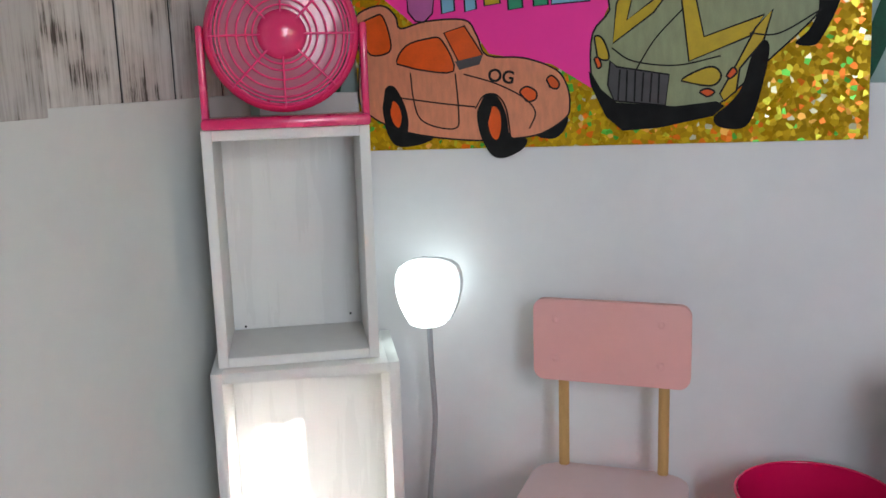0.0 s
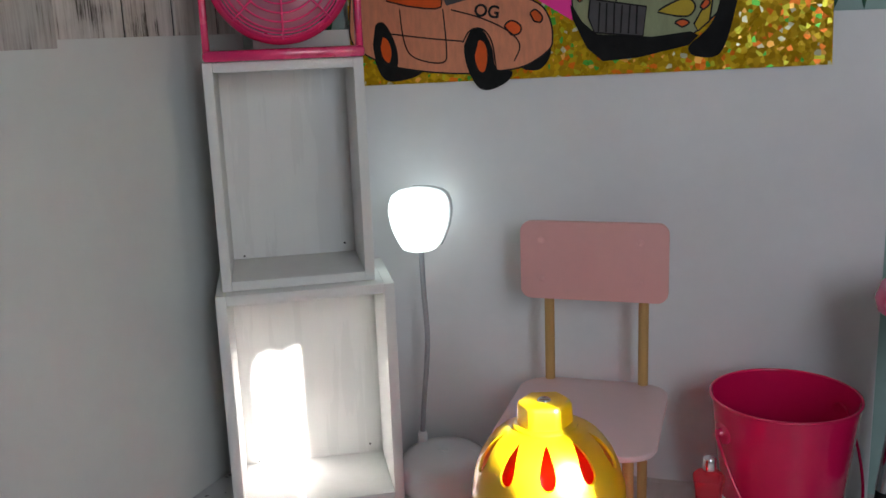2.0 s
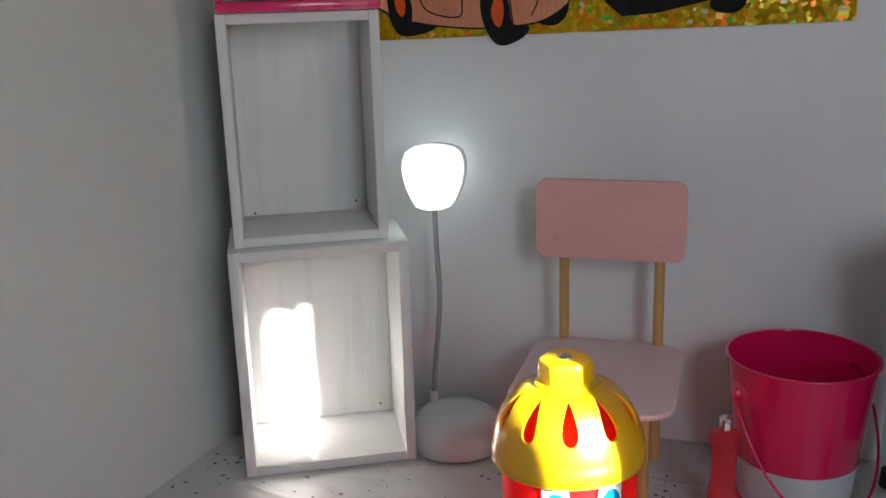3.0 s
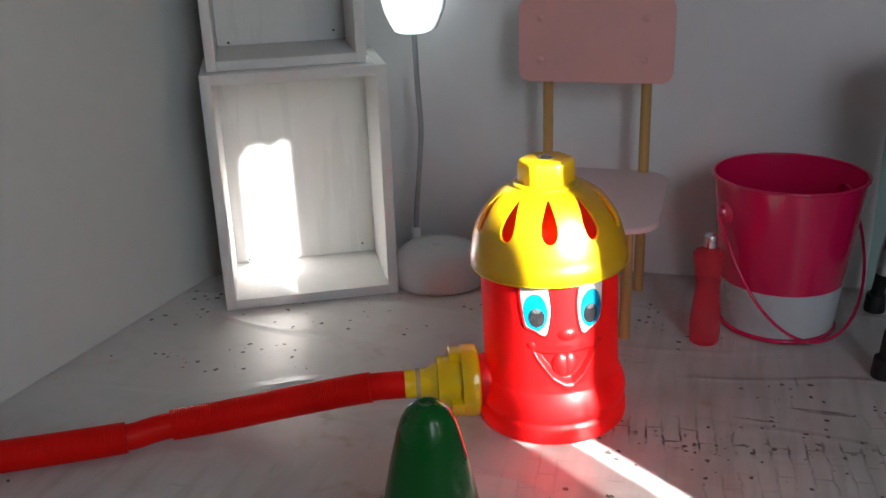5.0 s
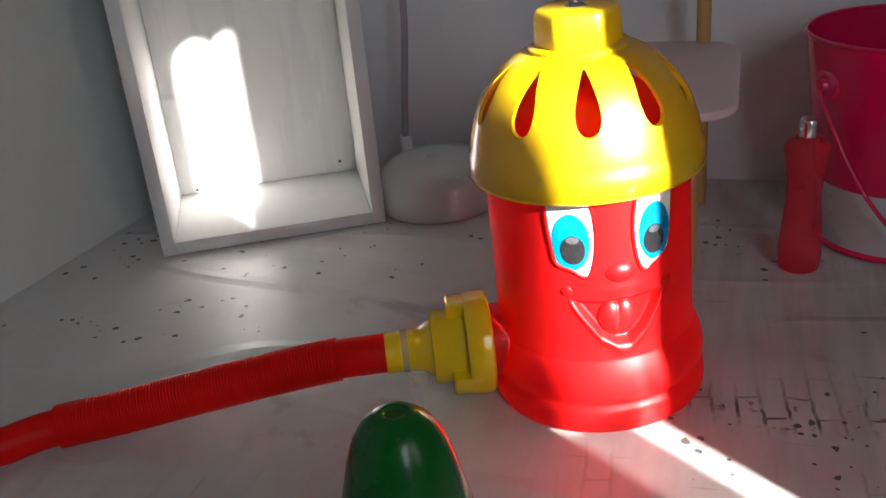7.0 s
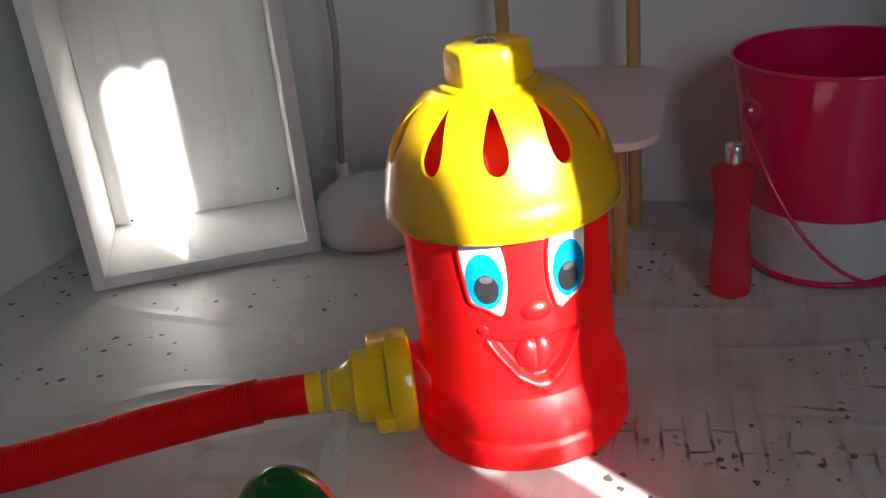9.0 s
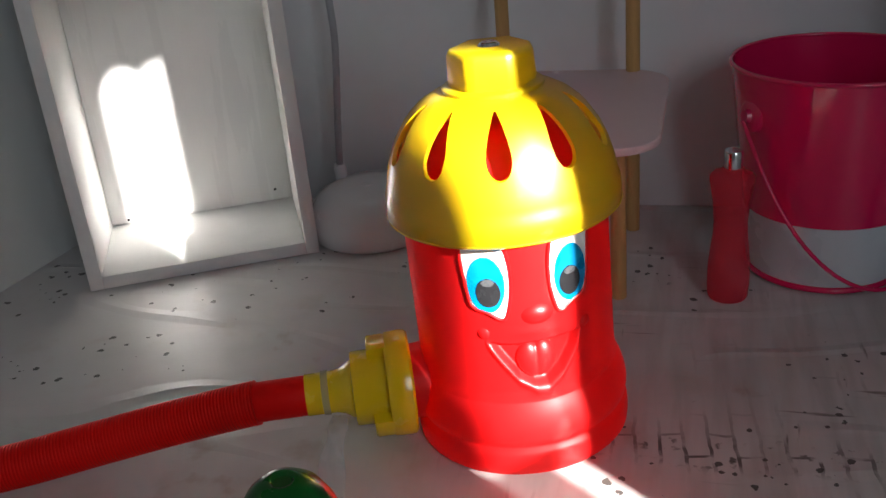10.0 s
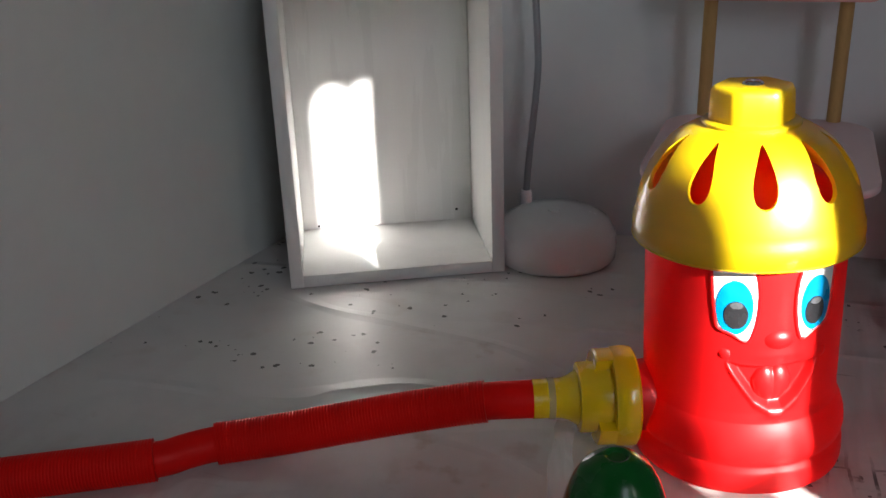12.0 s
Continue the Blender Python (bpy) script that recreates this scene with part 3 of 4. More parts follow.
for s in (-1, 1):
    shape = smooth_line([(s * 36.5, 0.170, 0), (s * 36, 0.155, 0), (s * 35, 0.138, 0), (s * 33.5, 0.125, 0), (s * 31.3, 0.1145, 0), (s * 23, 0.1105, 0), (s * 15.2, 0.1060, 0),
                         (s * 11.8, 0.114, 0), (s * 10, 0.128, 0), (s * 10.4, 0.142, 0), (s * 12.4, 0.153, 0), (s * 16, 0.170, 0)], 4)
    eye = part("eye", sticker([(p.x, p.y) for p in shape], 0.0007), sticker_white, hyd, "white eye sticker")
    rim = [on_body(p.x, p.y, 0.0004) for p in shape]
    part("eye_rim", tube(rim, 0.0012, 8), red_plastic, eye)
    part("iris", sticker(oval(s * 22.8, 0.1285, 9.9, 0.0177), 0.0011), sticker_blue, eye, "blue iris")
    part("pupil", sticker(oval(s * 21.8, 0.1238, 6.3, 0.0090), 0.0015), sticker_black, eye, "black pupil")
    part("glint", sticker(oval(s * 21.8, 0.1302, 3.4, 0.0022), 0.0018), pupil_grey, eye, "grey highlight")
# nose, open smile and chin in relief
nose = lathe([(0, 0.0045), (0.004, 0.0040), (0.0075, 0.0022), (0.0095, 0)], 24)
wf = radians(-90 + FACE + 1)
face_turn = Matrix.Rotation(wf + math.pi / 2, 4, "Z")
part("nose", moved(moved(nose, Matrix.Diagonal((1.05, 0.75, 1, 1))), Matrix.Translation(on_body(2.3, 0.1070, -0.0012)) @ face_turn @ pose(0, 0, 0, 90)), red_plastic, hyd)
tongue = bmesh.new()
rows_t = []
for i in range(33):
    z = 0.0600 + 0.0275 * i / 32
    row = []
    for j in range(45):
        a = -15 + 31 * j / 44
        x = radians(a - 0.6) * R
        h = 0.0
        for side_ in (-1, 1):
            cx = side_ * (0.0016 + 0.0030 * min(max((z - 0.061) / 0.018, 0), 1))
            q = ((x - cx) / 0.0088) ** 2 + ((z - 0.0755) / 0.0125) ** 2
            if q < 1:
                h = max(h, 0.0060 * math.sqrt(1 - q))
        row.append(tongue.verts.new(on_body(a, z, -0.0056 + h)))
    rows_t.append(row)
for p, q in zip(rows_t, rows_t[1:]):
    for j in range(44):
        tongue.faces.new((p[j], p[j + 1], q[j + 1], q[j]))
part("tongue", tongue, red_plastic, hyd, crease=80)
for a, z in ((-27, 0.0964), (31, 0.0931)):
    part("cheek", moved(lathe([(0, 0.002), (0.003, 0.0015), (0.0045, 0)], 16), Matrix.Translation(on_body(a, z, -0.0008)) @ Matrix.Rotation(radians(FACE + a), 4, "Z") @ pose(0, 0, 0, 90)), red_plastic, hyd)

# helmet: a shell with drop-shaped slots cut through it
outer = [(0.0708, 0.1545), (0.0716, 0.1555), (0.0719, 0.162), (0.0714, 0.168), (0.0702, 0.1705), (0.0697, 0.1745), (0.0683, 0.1810), (0.0655, 0.1905), (0.0615, 0.2000), (0.0550, 0.2100), (0.0508, 0.2150), (0.0450, 0.2200), (0.0372, 0.2245), (0.0295, 0.2270), (0.0, 0.2280)]
inner = [(0.0, 0.2250), (0.0290, 0.2242), (0.0360, 0.2218), (0.0430, 0.2175), (0.0486, 0.2126), (0.0528, 0.2078), (0.0594, 0.1980), (0.0633, 0.1890), (0.0660, 0.1800), (0.0673, 0.1735), (0.0684, 0.1690), (0.0692, 0.162), (0.0692, 0.1545)]
shell = link("helmet_shell", lathe(outer + inner, 120, closed=True), yellow_plastic)
cutters = bmesh.new()
for k in range(10):
    w = radians(-90 + 12.5 + 36 * k)
    drop = []
    for j in range(25):
        u = 2 * math.pi * j / 24
        z = 0.2066 + 0.0162 * math.cos(u)
        half = 0.0064 * math.sin(u) * (1 - 0.52 * math.cos(u))
        drop.append((half, z))
    sl = slab(drop[:-1], -0.10, -0.030)
    moved(sl, Matrix.Rotation(w + math.pi / 2, 4, "Z"))
    cutters = join(cutters, sl)
cut_ob = link("slots", cutters, yellow_plastic, False)
mod = shell.modifiers.new("cut", "BOOLEAN")
mod.object, mod.operation, mod.solver = cut_ob, "DIFFERENCE", "EXACT"
helmet_mesh = bpy.data.meshes.new_from_object(shell.evaluated_get(bpy.context.evaluated_depsgraph_get()))
helmet = new("helmet", helmet_mesh)
helmet.parent = hyd
helmet["label"] = "slotted yellow plastic helmet cap"
for o in (shell, cut_ob):
    bpy.data.objects.remove(o)
part("brim_bead", lathe([(0.0708, 0.1538), (0.0722, 0.1552), (0.0708, 0.1566), (0.0698, 0.1552)], 96, closed=True), yellow_plastic, helmet)
collar = lathe([(0, 0.2245), (0.0298, 0.2245), (0.0303, 0.2262), (0.0300, 0.2285), (0.0285, 0.2296), (0, 0.2296)], 64)
part("collar", collar, yellow_plastic, helmet)
knob_bm = lathe([(0, 0.2290), (0.0272, 0.2290), (0.0274, 0.2300), (0.0266, 0.2465), (0.0254, 0.2492), (0.0228, 0.2505), (0, 0.2505)], 6, pose(0, 0, 0, 0, 0, 12))
bmesh.ops.bevel(knob_bm, geom=[e for e in knob_bm.edges if abs((e.verts[0].co - e.verts[1].co).normalized().z) > 0.7], offset=0.005, segments=4, affect="EDGES", profile=0.5)
part("knob", knob_bm, yellow_plastic, helmet)
part("screw", lathe([(0.0, 0.2510), (0.0015, 0.2510), (0.0018, 0.2526), (0.0045, 0.2526), (0.0062, 0.2514), (0.0066, 0.2502), (0, 0.2502)], 24), chrome, helmet, "chrome screw")

# side outlet, nozzle and hose
OUT = Vector((-0.930, -0.368, 0)).normalized()
AX = Matrix.Translation((-0.1215, 0.7302, 0.0385)) @ OUT.to_track_quat("Z", "Y").to_matrix().to_4x4()
LOC = HYD.inverted() @ AX
part("outlet", lathe([(0.0, 0.04), (0.0255, 0.04), (0.0250, 0.066), (0.0240, 0.076), (0, 0.076)], 48, LOC), red_plastic, hyd)
noz = empty("hose_nozzle", Matrix.Identity(4), "stepped yellow plastic hose coupling on the hydrant outlet", "nozzle")
part("flange", lathe([(0, 0.0745), (0.0325, 0.0745), (0.0342, 0.0760), (0.0346, 0.0800), (0.0342, 0.0890), (0.0325, 0.0910), (0, 0.0910)], 64, AX), yellow_solid, noz)
part("hub", lathe([(0.0, 0.0905), (0.0250, 0.0905), (0.0245, 0.1120), (0.0238, 0.1132), (0.0205, 0.1136), (0, 0.1136)], 48, AX), yellow_solid, noz)
part("neck", lathe([(0.0, 0.1130), (0.0192, 0.1130), (0.0188, 0.1150), (0.0168, 0.1175), (0.0152, 0.1205), (0.0141, 0.1245), (0.0137, 0.1300), (0.0137, 0.1440), (0, 0.1440)], 48, AX), yellow_solid, noz)


def arc_block(a0, a1, r0, r1, z0, z1, n=18):
    """A block bent round the z axis from angle a0 to a1."""
    bm = bmesh.new()
    rows = []
    for k in range(n + 1):
        w = radians(a0 + (a1 - a0) * k / n)
        rows.append([bm.verts.new((r * math.cos(w), r * math.sin(w), z)) for r, z in ((r0, z0), (r1, z0), (r1, z1 - 0.0012), (r1 - 0.0012, z1), (r0, z1))])
    for p, q in zip(rows, rows[1:]):
        for k in range(5):
            bm.faces.new((p[k], p[(k + 1) % 5], q[(k + 1) % 5], q[k]))
    bm.faces.new(rows[0][::-1])
    bm.faces.new(rows[-1])
    return bm


for a0 in (-105, 75):
    part("lug", moved(arc_block(a0, a0 + 92, 0.018, 0.0334, 0.0895, 0.1020), AX), yellow_solid, noz)
part("tape_band", lathe([(0.0135, 0.1290), (0.0146, 0.1292), (0.0144, 0.1335), (0.0135, 0.1337)], 40, AX, closed=True), clear_tape, noz, "clear tape band")
P0 = AX @ Vector((0, 0, 0.130))
tl = bmesh.new()
rows_ = []
for k in range(10):
    u = k / 9
    c = P0 + Vector((0.012 + 0.010 * u, -0.013 - 0.055 * u, -0.008 - 0.0280 * u + 0.008 * math.sin(3 * u)))
    rows_.append([tl.verts.new(c + Vector((dx * (0.006 + 0.004 * u + 0.0012 * math.sin(11 * u)), -0.3 * dx * 0.01, 0.0022 * math.sin(5 * u + 2 * dx)))) for dx in (-1, -0.4, 0.2, 1)])
for p, q in zip(rows_, rows_[1:]):
    for j in range(3):
        tl.faces.new((p[j], p[j + 1], q[j + 1], q[j]))
bmesh.ops.solidify(tl, geom=tl.faces[:], thickness=0.0003)
part("tape_tail", tl, clear_film, noz, "loose end of clear tape")

hose = empty("hose", Matrix.Identity(4), "red corrugated plastic hose lying on the floor", "hose")
H0 = AX @ Vector((0, 0, 0.1488))
line = smooth_line([AX @ Vector((0, 0, 0.140)), AX @ Vector((0, 0, 0.158)), (-0.290, 0.6660, 0.0365), (-0.335, 0.6500, 0.0300), (-0.376, 0.633, 0.0240), (-0.420, 0.611, 0.0190), (-0.458, 0.591, 0.0165), (-0.473, 0.578, 0.0160),
                    (-0.486, 0.564, 0.0160), (-0.530, 0.538, 0.0155), (-0.574, 0.513, 0.0152), (-0.630, 0.480, 0.0152), (-0.668, 0.440, 0.0152), (-0.685, 0.380, 0.0152), (-0.665, 0.330, 0.0152)], 40)
lens_ = [0.0]
for a, b in zip(line, line[1:]):
    lens_.append(lens_[-1] + (b - a).length)


def along(s):
    for i in range(len(lens_) - 1):
        if lens_[i + 1] >= s:
            u = (s - lens_[i]) / max(lens_[i + 1] - lens_[i], 1e-9)
            return line[i].lerp(line[i + 1], u)
    return line[-1]


def hose_piece(name, s0, s1, r, ridged):
    pts, rad = [], []
    pitch = 0.0022
    n = int((s1 - s0) / pitch * (6 if ridged else 0.5)) + 2
    for k in range(n):
        s = s0 + (s1 - s0) * k / (n - 1)
        pts.append(along(s))
        rad.append(r + (0.00036 * math.cos(2 * math.pi * (s - s0) / pitch) if ridged else 0.0))
    part(name, tube(pts, rad, 24), red_hose, hose, crease=85)


def at_x(x):
    return next(lens_[i] for i, p in enumerate(line) if p.x <= x)


sA, sB, sC = at_x(-0.286), at_x(-0.457), at_x(-0.487)
hose_piece("cuff", 0.0, sA, 0.0131, False)
hose_piece("ridged_length", sA, sB, 0.0145, True)
hose_piece("cuff", sB, sC, 0.0122, False)
hose_piece("ridged_length", sC, lens_[-1] - 0.002, 0.0145, True)

# ---- toy cone ----
cone = empty("toy_cone", pose(-0.160, 0.457, 0.0005), "glossy dark green plastic toy traffic cone with marker writing", "cone")
part("cone_body", lathe([(0.046, 0.004), (0.0455, 0.0055), (0.0405, 0.035), (0.0340, 0.075), (0.0270, 0.110), (0.0215, 0.133), (0.0185, 0.1420), (0.0145, 0.1490), (0.0095, 0.1534), (0.0062, 0.1550), (0.0050, 0.1551), (0.0042, 0.1546), (0.0036, 0.1538), (0, 0.1536)], 72), green_plastic, cone)
foot = box(-0.056, 0.056, -0.056, 0.056, 0.0, 0.005, 0.002)
part("foot_plate", foot, green_plastic, cone)

# ---- doll chair ----
chair = empty("doll_chair", pose(0, 0, 0), "small chair with salmon backrest, pale pink seat and wooden legs", "chair")
part("backrest", slab(rounded_rect(-0.2185, -0.0415, 0.262, 0.358, 0.013), 1.026, 1.034), salmon_paint, chair, "salmon painted backrest")
seat_pts = rounded_rect(-0.217, -0.039, 0.832, 1.044, 0.034, 8)
st = bmesh.new()
lo = [st.verts.new((x, y, 0.147)) for x, y in seat_pts]
hi = [st.verts.new((x, y, 0.154)) for x, y in seat_pts]
st.faces.new(lo[::-1])
st.faces.new(hi)
for k in range(len(lo)):
    j = (k + 1) % len(lo)
    st.faces.new((lo[k], lo[j], hi[j], hi[k]))
bmesh.ops.bevel(st, geom=[e for e in st.edges if abs(e.verts[0].co.z - e.verts[1].co.z) < 1e-6], offset=0.002, segments=2, affect="EDGES", profile=0.5)
part("seat", st, pale_pink, chair, "pale pink painted seat")
for x in (-0.186, -0.071):
    part("back_post", tube([(x, 1.0405, 0.0005), (x, 1.0405, 0.12), (x, 1.0395, 0.345)], 0.0062, 16), beech, chair, "turned beech post")
for x in (-0.183, -0.073):
    part("leg", tube([(x, 0.903, 0.0005), (x, 0.900, 0.1475)], 0.0064, 16), beech, chair, "turned beech leg")
for x in (-0.193, -0.074):
    for z in (0.335, 0.288):
        part("screw", moved(lathe([(0, 0.0016), (0.0028, 0.0012), (0.0042, 0)], 16), pose(x, 1.026, z, 90)), salmon_paint, chair)

# ---- pink bucket ----
bucket = empty("bucket", pose(0.0905, 0.983, 0.0005), "hot pink enamelled metal bucket with a white lower band", "bucket")
part("shell", lathe([(0.0668, 0.058), (0.0805, 0.1755), (0.0792, 0.1755), (0.0655, 0.058)], 96, closed=True), pink_metal, bucket)
part("band", lathe([(0.0, 0.0035), (0.0607, 0.0035), (0.0612, 0.006), (0.0667, 0.0575), (0.0650, 0.0580), (0.0595, 0.008), (0, 0.008)], 96), bucket_grey, bucket, "white enamelled lower band")
part("rim", tube([(0.0805 * math.cos(2 * math.pi * k / 96), 0.0805 * math.sin(2 * math.pi * k / 96), 0.1755) for k in range(96)], 0.0018, 10, closed=True), pink_metal, bucket)
part("foot_ring", tube([(0.0615 * math.cos(2 * math.pi * k / 96), 0.0615 * math.sin(2 * math.pi * k / 96), 0.0028) for k in range(96)], 0.0026, 10, closed=True), pink_metal, bucket)
for s in (-1, 1):
    ear = lathe([(0, 0.0075), (0.0045, 0.0075), (0.0058, 0.0042), (0.0115, 0.0036), (0.0134, 0.0018), (0.0136, -0.002)], 32)
    wq = radians(180 + 32 if s < 0 else 32)
    part("ear", moved(ear, Matrix.Translation((0.0755 * math.cos(wq), 0.0755 * math.sin(wq), 0.1415)) @ Matrix.Rotation(wq, 4, "Z") @ pose(0, 0, 0, 0, 83, 0)), pink_metal, bucket)
hang = []
ca, sa = math.cos(radians(32)), math.sin(radians(32))
for k in range(41):
    u = math.pi * k / 40
    ex, dz = -0.084 * math.cos(u), -0.128 * math.sin(u) ** 0.9
    out_ = 0.081 * math.sin(u) ** 0.8
    hang.append((ex * ca + out_ * sa, ex * sa - out_ * ca, 0.1385 + dz))
part("handle", tube(hang, 0.0017, 10), pink_metal, bucket, "thin pink wire handle hanging down")

# ---- spray bottle ----
bottle = empty("bottle", pose(0.013, 0.912, 0.0005), "small translucent pink plastic bottle with a silver cap", "bottle")
part("flask", lathe([(0, 0), (0.0145, 0), (0.0158, 0.002), (0.0166, 0.012), (0.0165, 0.025), (0.0150, 0.042), (0.0133, 0.056), (0.0130, 0.066), (0.0142, 0.082), (0.0165, 0.097), (0.0172, 0.1000), (0.0172, 0.1035), (0.0150, 0.1060), (0.0085, 0.1075), (0.0080, 0.1110), (0, 0.1110)], 40), pink_bottle, bottle)
part("cap", lathe([(0, 0.1100), (0.0072, 0.1100), (0.0074, 0.1110), (0.0074, 0.1235), (0.0068, 0.1245), (0, 0.1245)], 32), chrome, bottle, "silver cap")

# ---- desk lamp ----
lampo = empty("desk_lamp", pose(0, 0, 0), "white desk lamp, lit, with a steel gooseneck and round base", "lamp")
part("base", lathe([(0, 0.0005), (0.0600, 0.0005), (0.0622, 0.003), (0.0628, 0.016), (0.0610, 0.029), (0.0535, 0.041), (0.0400, 0.0485), (0.0200, 0.0512), (0, 0.052)], 72, pose(-0.325, 1.026, 0)), lamp_white, lampo)
part("switch", moved(lathe([(0, 0.0016), (0.005, 0.0014), (0.0062, 0)], 24), pose(-0.325, 1.018, 0.0512)), lamp_white, lampo)
part("collar", lathe([(0.0065, 0.045), (0.0062, 0.060), (0.0050, 0.0625), (0, 0.0625)], 24, pose(-0.362, 1.045, 0)), lamp_white, lampo)
neck_line = smooth_line([(-0.362, 1.045, 0.058), (-0.3585, 1.045, 0.10), (-0.352, 1.045, 0.16), (-0.3495, 1.045, 0.20), (-0.352, 1.045, 0.26), (-0.3525, 1.043, 0.318)], 60)
part("gooseneck", tube(neck_line, [0.0035 + 0.00014 * math.cos(k * math.pi / 2) for k in range(len(neck_line))], 14), gooseneck, lampo, "ribbed steel gooseneck", crease=85)
head = [(0, 0.314), (0.018, 0.3145), (0.0235, 0.317), (0.029, 0.327), (0.0355, 0.342), (0.0390, 0.357), (0.0400, 0.367), (0.0390, 0.378), (0.0350, 0.388), (0.0270, 0.3935), (0.0130, 0.3965), (0, 0.397)]
part("diffuser", lathe([(r * 0.94, 0.355 + (z - 0.355) * 0.95) for r, z in head], 56, pose(-0.3505, 1.032, 0)), lamp_glow, lampo, "glowing white diffuser")
part("shell_rim", tube([(-0.3505 + x * 0.93, 1.047, 0.3565 + (z - 0.3565) * 0.94) for x, z in [(-r, z) for r, z in head] + [(r, z) for r, z in head[-2:0:-1]]], 0.0016, 8, closed=True), lamp_white, lampo)

part("back_shell", slab([(-0.3505 + x * 0.95, 0.3565 + (z - 0.3565) * 0.95) for x, z in [(-r, z) for r, z in head] + [(r, z) for r, z in head[-2:0:-1]]], 1.048, 1.058), lamp_white, lampo)

# ---- desk fan ----
FAN = pose(-0.4775, 0.9465, 0.5605, 0, 0, 28)
fan = empty("desk_fan", FAN, "small hot pink plastic desk fan standing on a crate", "fan")
FC, FR = 0.100, 0.0815
for s in (-1, 1):
    part("stand_post", box(s * 0.0880 - 0.0040, s * 0.0880 + 0.0040, -0.012, 0.012, 0.004, 0.112, 0.003), pink_plastic, fan)
part("stand_base", box(-0.092, 0.092, -0.026, 0.030, 0.0, 0.0125, 0.004), pink_plastic, fan)
TILT_FAN = Matrix.Translation((0, 0, FC)) @ pose(0, 0, 0, 90)
part("rim_ring", lathe([(FR, -0.016), (FR + 0.0025, -0.010), (FR + 0.002, 0.010), (FR - 0.002, 0.017), (FR - 0.004, 0.019), (FR - 0.0065, 0.018), (FR - 0.005, 0.012), (FR - 0.004, -0.016)], 96, TILT_FAN, closed=True), pink_plastic, fan)
for r in (0.031, 0.038, 0.048, 0.058, 0.0665, 0.0705, 0.0740):
    part("grille_ring", tube([TILT_FAN @ Vector((r * math.cos(2 * math.pi * k / 72), r * math.sin(2 * math.pi * k / 72), 0.0215 + 0.004 * (1 - (r / FR) ** 2))) for k in range(72)], 0.0011, 8, closed=True), pink_clear, fan)
for k in range(8):
    w = radians(45 * k)
    part("grille_spoke", tube([TILT_FAN @ Vector((r * math.cos(w), r * math.sin(w), 0.0225 + 0.004 * (1 - (r / FR) ** 2))) for r in (0.018, 0.03, 0.045, 0.06, 0.078)], 0.0012, 8), pink_clear, fan)
part("hub_cap", lathe([(0, 0.0340), (0.009, 0.0332), (0.019, 0.0302), (0.0250, 0.0258), (0.0266, 0.0215), (0.0266, 0.018), (0, 0.018)], 48, TILT_FAN), pink_plastic, fan)
part("front_cover", lathe([(0.026, 0.0215), (0.050, 0.0200), (0.0720, 0.0180), (0.0720, 0.0172), (0.050, 0.0192), (0.026, 0.0207)], 64, TILT_FAN, closed=True), pink_film, fan, "clear pink plastic cover")
for k in range(4):
    bl = bmesh.new()
    g = []
    for i in range(7):
        r = 0.014 + 0.056 * i / 6
        row = []
        for j in range(7):
            a = radians(90 * k + 20 + (j / 6 - 0.5) * (62 + 14 * i / 6))
            row.append(bl.verts.new((r * math.cos(a), r * math.sin(a), -0.004 + 0.014 * (j / 6 - 0.5))))
        g.append(row)
    for p, q in zip(g, g[1:]):
        for j in range(6):
            bl.faces.new((p[j], p[j + 1], q[j + 1], q[j]))
    bmesh.ops.solidify(bl, geom=bl.faces[:], thickness=0.0015)
    part("blade", moved(bl, TILT_FAN), pink_blade, fan)
part("back_grille", lathe([(0.034, -0.020), (0.036, -0.014), (0.028, -0.014), (0.026, -0.020)], 48, TILT_FAN, closed=True), pink_plastic, fan)
part("motor", lathe([(0, -0.034), (0.018, -0.034), (0.021, -0.030), (0.021, -0.008), (0, -0.008)], 40, TILT_FAN), pink_plastic, fan)
for k in range(6):
    w = radians(60 * k + 15)
    part("back_rib", tube([TILT_FAN @ Vector((r * math.cos(w), r * math.sin(w), -0.016)) for r in (0.018, 0.05, 0.081)], 0.0018, 8), pink_plastic, fan)

# ---- stool at the edge of the boards ----
stool = empty("stool", pose(0, 0, 0), "small stool with a round pink seat and black and chrome legs", "stool")
SX, SY = 0.256, 0.952
part("cushion", lathe([(0, 0.285), (0.072, 0.285), (0.082, 0.291), (0.085, 0.302), (0.080, 0.314), (0.062, 0.320), (0, 0.321)], 64, pose(SX, SY, 0)), pink_plastic, stool, "round hot pink seat")
part("seat_plate", lathe([(0, 0.276), (0.062, 0.276), (0.064, 0.285), (0, 0.285)], 48, pose(SX, SY, 0)), black_rubber, stool)
for x, y in ((0.201, 1.036), (0.190, 0.868), (0.335, 1.03), (0.335, 0.88)):
    leg = part("leg", tube([(x, y, 0.012), (x + 0.2 * (SX - x), y + 0.2 * (SY - y), 0.14), (x + 0.4 * (SX - x), y + 0.4 * (SY - y), 0.278)], 0.0075, 16), black_rubber, stool)
    part("foot", lathe([(0, 0.0005), (0.0115, 0.0005), (0.0120, 0.004), (0.0105, 0.022), (0, 0.022)], 24, pose(x, y, 0)), black_rubber, leg, "black rubber foot")
    part("sleeve", tube([(x + 0.06 * (SX - x), y + 0.06 * (SY - y), 0.05), (x + 0.2 * (SX - x), y + 0.2 * (SY - y), 0.14)], 0.0086, 16), chrome, leg, "chrome sleeve")
